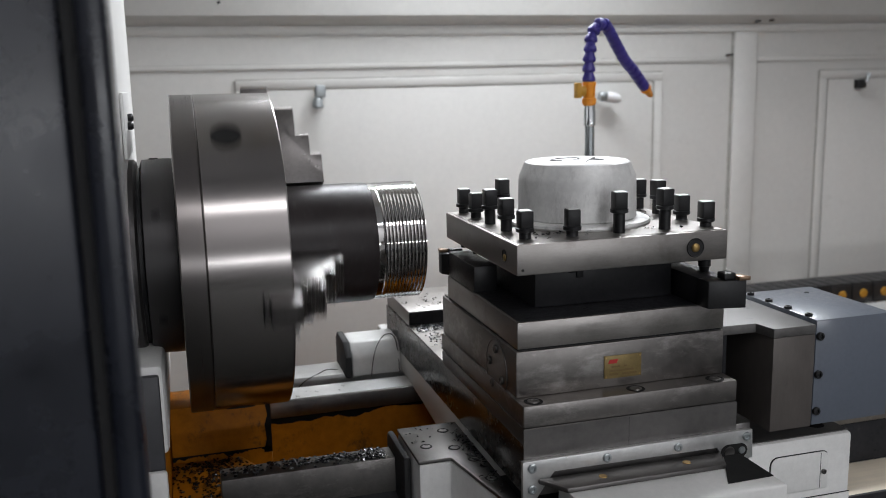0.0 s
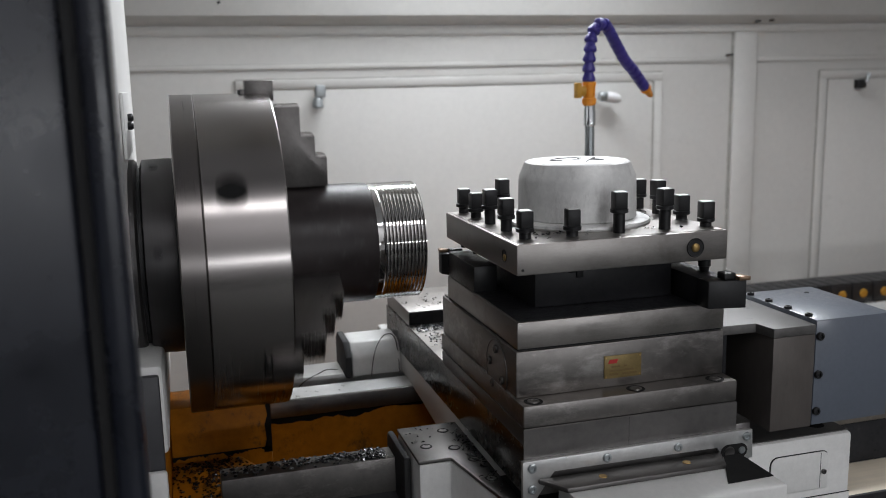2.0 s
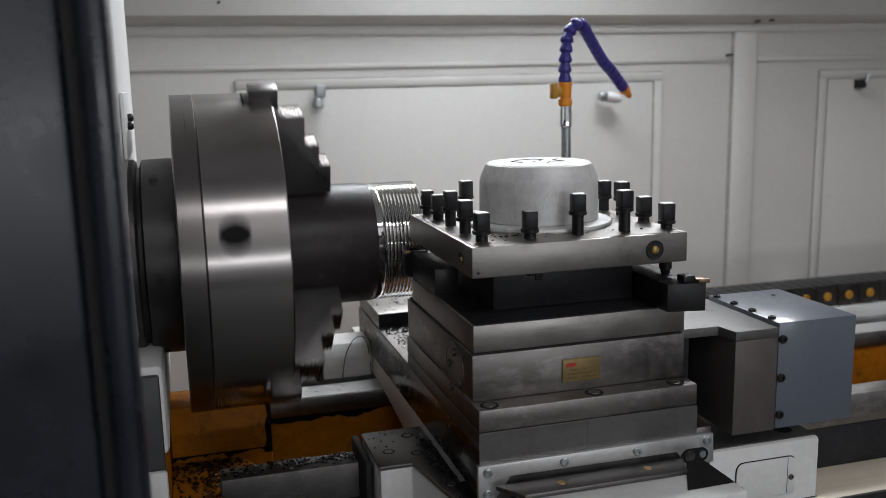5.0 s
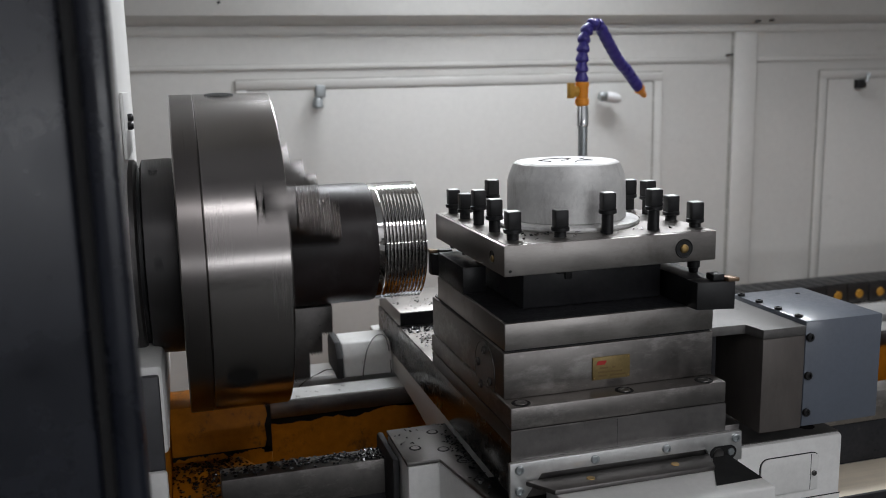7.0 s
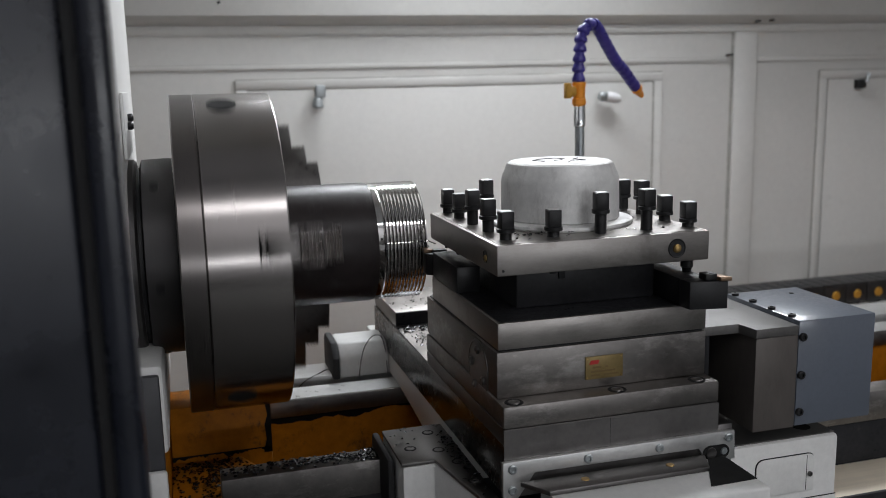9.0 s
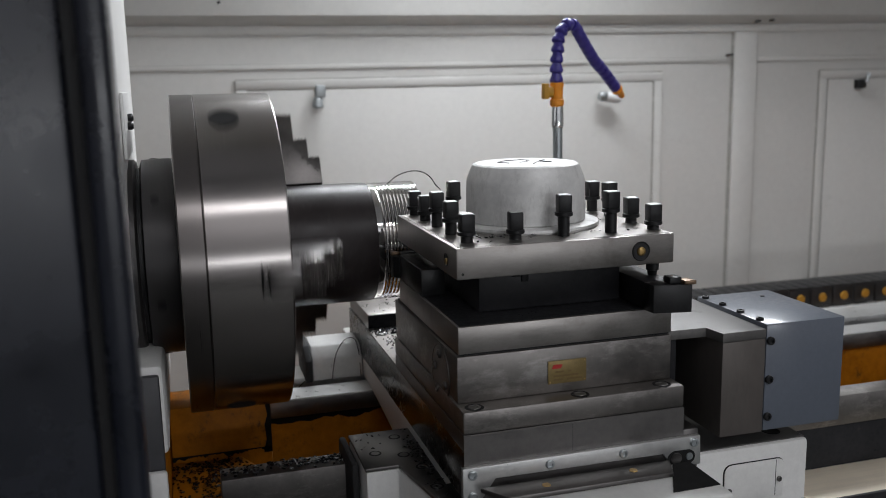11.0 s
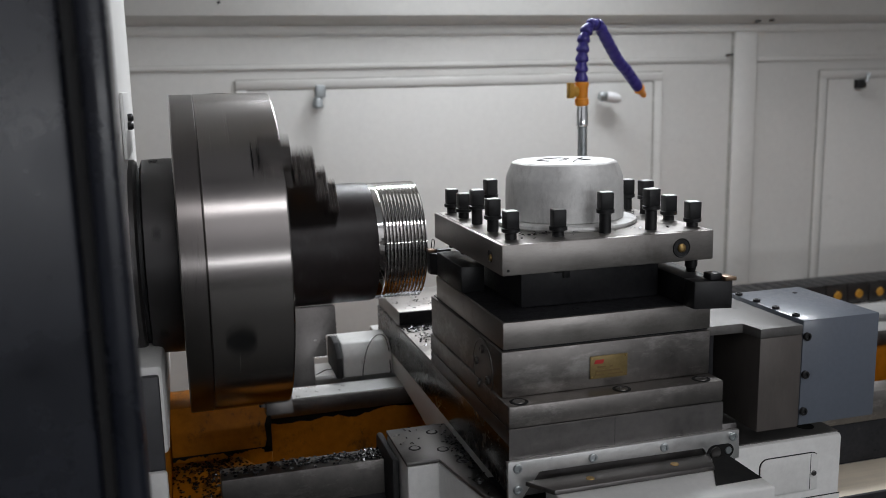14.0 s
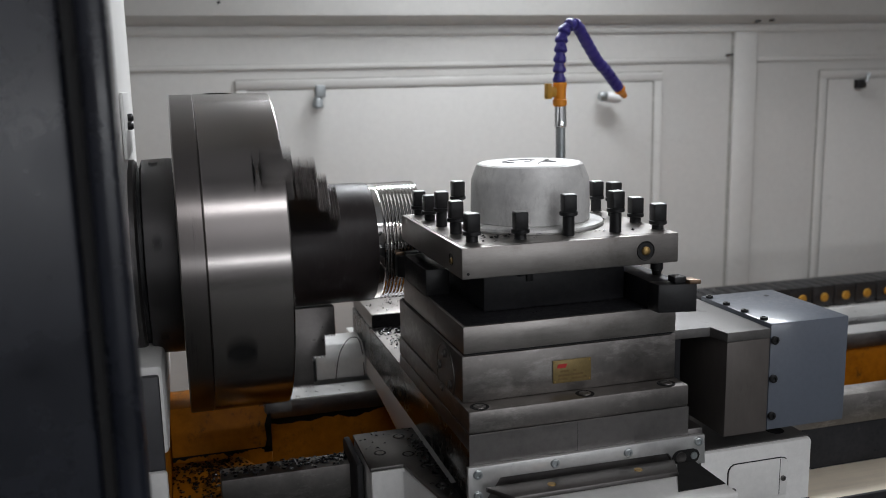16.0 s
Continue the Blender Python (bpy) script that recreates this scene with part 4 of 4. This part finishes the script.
WING_SWARF = swarf("swarf_strand", ((0.155, 0.1640, -0.2430), (0.158, 0.1630, -0.2200), (0.165, 0.1700, -0.2010), (0.178, 0.1850, -0.1895), (0.190, 0.2000, -0.1893), (0.197, 0.1860, -0.1893), (0.199, 0.1700, -0.2050), (0.200, 0.1620, -0.2420)),
                   "thin dark strand of swarf hanging over the saddle's rear wing")
swarf("swarf_strand", ((0.030, 0.160, -0.2590), (0.050, 0.170, -0.2440), (0.075, 0.190, -0.2400), (0.090, 0.205, -0.2398), (0.108, 0.200, -0.2398)), "thin dark strand of swarf on the rear way")
FLYING_SWARF = swarf("swarf_curl", [(0.355 + 0.039 * math.cos(a) + 0.004 * math.sin(2 * a), 0.010 + 0.006 * math.sin(a), -0.110 + 0.039 * math.sin(a)) for a in [radians(-70 - 22 * k) for k in range(15)]]
                     + [(0.322, 0.012, -0.128), (0.311, 0.016, -0.134), (0.310, 0.014, -0.127), (0.325, 0.010, -0.132), (0.345, 0.006, -0.139), (0.362, 0.006, -0.146), (0.382, 0.010, -0.150), (0.400, 0.012, -0.143)],
                     "thin springy curl of dark steel swarf thrown off the cut")
TOOL_SWARF = swarf("swarf_strand", ((0.208, -0.0800, 0.0010), (0.200, -0.0830, 0.0080), (0.1955, -0.0850, 0.0200), (0.1965, -0.0840, 0.0330), (0.2010, -0.0800, 0.0300), (0.2000, -0.0780, 0.0150), (0.2080, -0.0770, 0.0080), (0.2180, -0.0760, 0.0030)),
                   "thin dark strand of swarf curling up at the threading tool", 0.0006)


def motions():
    # seconds, travel of the saddle along the bed, infeed of the cross slide
    travel = [(0, 0, 0), (2.3, 0, 0), (2.5, -0.0003, 0.0010), (2.75, -0.0012, 0.0034), (3.0, -0.0040, 0.0042), (3.5, -0.0140, 0.0042), (4.0, -0.0247, 0.0042), (4.5, -0.0354, 0.0042),
              (5.0, -0.0460, 0.0042), (5.5, -0.0567, 0.0042), (5.82, -0.0632, 0.0040), (5.95, -0.0646, 0.0015), (6.1, -0.0645, 0), (6.3, -0.0616, 0), (6.5, -0.0532, 0), (7.0, -0.0136, 0),
              (7.25, -0.0025, 0), (7.5, 0, 0), (7.7, 0, 0.0012), (7.9, 0, 0.0042), (8.0, -0.0004, 0.0042), (8.25, -0.0040, 0.0042), (8.5, -0.0091, 0.0042), (9.0, -0.0196, 0.0042), (9.5, -0.0303, 0.0042),
              (10.0, -0.0409, 0.0042), (10.5, -0.0515, 0.0042), (11.0, -0.0622, 0.0040), (11.15, -0.0645, 0.0015), (11.3, -0.0645, 0), (11.5, -0.0629, 0), (11.75, -0.0510, 0), (12.0, -0.0345, 0),
              (12.25, -0.0160, 0), (12.5, -0.0028, 0), (12.7, 0, 0.0010), (12.9, 0, 0.0042), (13.1, -0.0002, 0.0042), (13.5, -0.0033, 0.0042), (14.0, -0.0142, 0.0042), (14.5, -0.0246, 0.0042),
              (15.0, -0.0351, 0.0042), (15.5, -0.0455, 0.0042), (16.0, -0.0566, 0.0042)]
    for ob, feed in ((SADDLE, 0), (SLIDE, 1), (TURRET, 1), (TOOL_A, 1), (TOOL_B, 1), (TOP_CHIPS, 1), (SLIDE_CHIPS, 1), (BLOCK_CHIPS, 1), (WING_CHIPS, 0), (WING_SWARF, 0), (HOSE, 0), (CABLE_CHAIN, 0)):
        o = ob.location.copy()
        walk(ob, [(t, pose(o.x + s, o.y + feed * c, o.z)) for t, s, c in travel])
    ts, ss, cs = [k[0] for k in travel], [k[1] for k in travel], [k[2] for k in travel]

    def ride(t):
        return float(np.interp(t, ts, ss)), float(np.interp(t, ts, cs))
    # the curl of swarf waits behind the riser, hidden from the camera, rises to the pipe, flies off over the turret and
    # drops beside the tool
    o = FLYING_SWARF.location.copy()
    rows = [(t, pose(o.x + ride(t)[0], o.y + ride(t)[1], o.z)) for t in (0, 2.3, 3.0, 4.0, 5.0, 5.82, 6.5, 7.0, 7.5, 8.25, 9.0, 9.5)]
    rows += [(t, pose(x, y, z + AX, rx, ry, 0)) for t, x, y, z, rx, ry in (
        (10.6, 0.225, -0.02, -0.10, 0, -20), (11.1, 0.190, -0.03, 0.035, 0, -30), (11.3, 0.175, -0.04, 0.058, 0, -10), (11.4, 0.196, -0.03, 0.092, 0, 0), (11.5, 0.213, -0.02, 0.064, 10, 25),
        (11.6, 0.285, -0.01, -0.010, 20, 60), (11.75, 0.270, 0.0, -0.120, 10, 75), (12.1, 0.250, -0.02, -0.135, 0, 80))]
    rows += [(t, pose(0.2390 + ride(t)[0], -0.052 + ride(t)[1], -0.100 + AX, 0, 85, 0)) for t in (12.5, 12.7, 12.9, 13.1, 13.5, 14.0, 15.0, 16.0)]
    walk(FLYING_SWARF, rows)
    # the strand at the tool rises as it cuts and sinks behind the holder, out of the camera's view, between the cuts
    o = TOOL_SWARF.location.copy()
    rows = []
    for t in sorted(set(ts) | {3.6, 8.6, 11.05, 11.25, 14.2}):
        up = float(np.interp(t, (0, 3.0, 3.6, 5.6, 5.95, 8.1, 8.9, 10.9, 11.2, 13.6, 14.5, 16), (0, 0, 1, 1, 0, 0, 1, 1, 0, 0, 1, 1)))
        rows.append((t, pose(o.x + ride(t)[0] + 0.022 * (1 - up), o.y + ride(t)[1] + 0.02 * (1 - up), o.z - 0.045 * (1 - up))))
    walk(TOOL_SWARF, rows)
    # seconds and the angle of a key socket past the top, less whole thirds of a turn; about 262 turns a minute
    phase = [(0, 39.5), (0.5, 77.5), (1, 50), (1.5, 84.7), (2, 61), (2.5, 101), (3, 71.6), (3.5, 99.8), (4, 69.7), (6.5, 23), (7, 6), (7.5, 43), (8, 23), (8.5, 56), (9, 20),
             (11.5, 92.5), (12, 80.3), (12.5, -8), (13, 97.5), (13.5, 8), (14, 110), (14.5, 5), (15, 104), (15.5, 20), (16, -5)]
    keys, total = [], None
    for t, a in phase:
        if total is None:
            total = a
        else:
            want = keys[-1][1] + 1572.0 * (t - keys[-1][0])
            total = a + 120.0 * round((want - a) / 120.0)
        keys.append((t, total))
    times = [k / FPS for k in range(0, 16 * FPS + 1)]
    turns = [float(v) for v in np.interp(times, [k[0] for k in keys], [k[1] for k in keys])]
    for ob in (SPINDLE, CHUCK, PIPE):
        o = ob.location.copy()
        walk(ob, [(t, pose(o.x, o.y, o.z, a, 0, 0)) for t, a in zip(times, turns)])


motions()
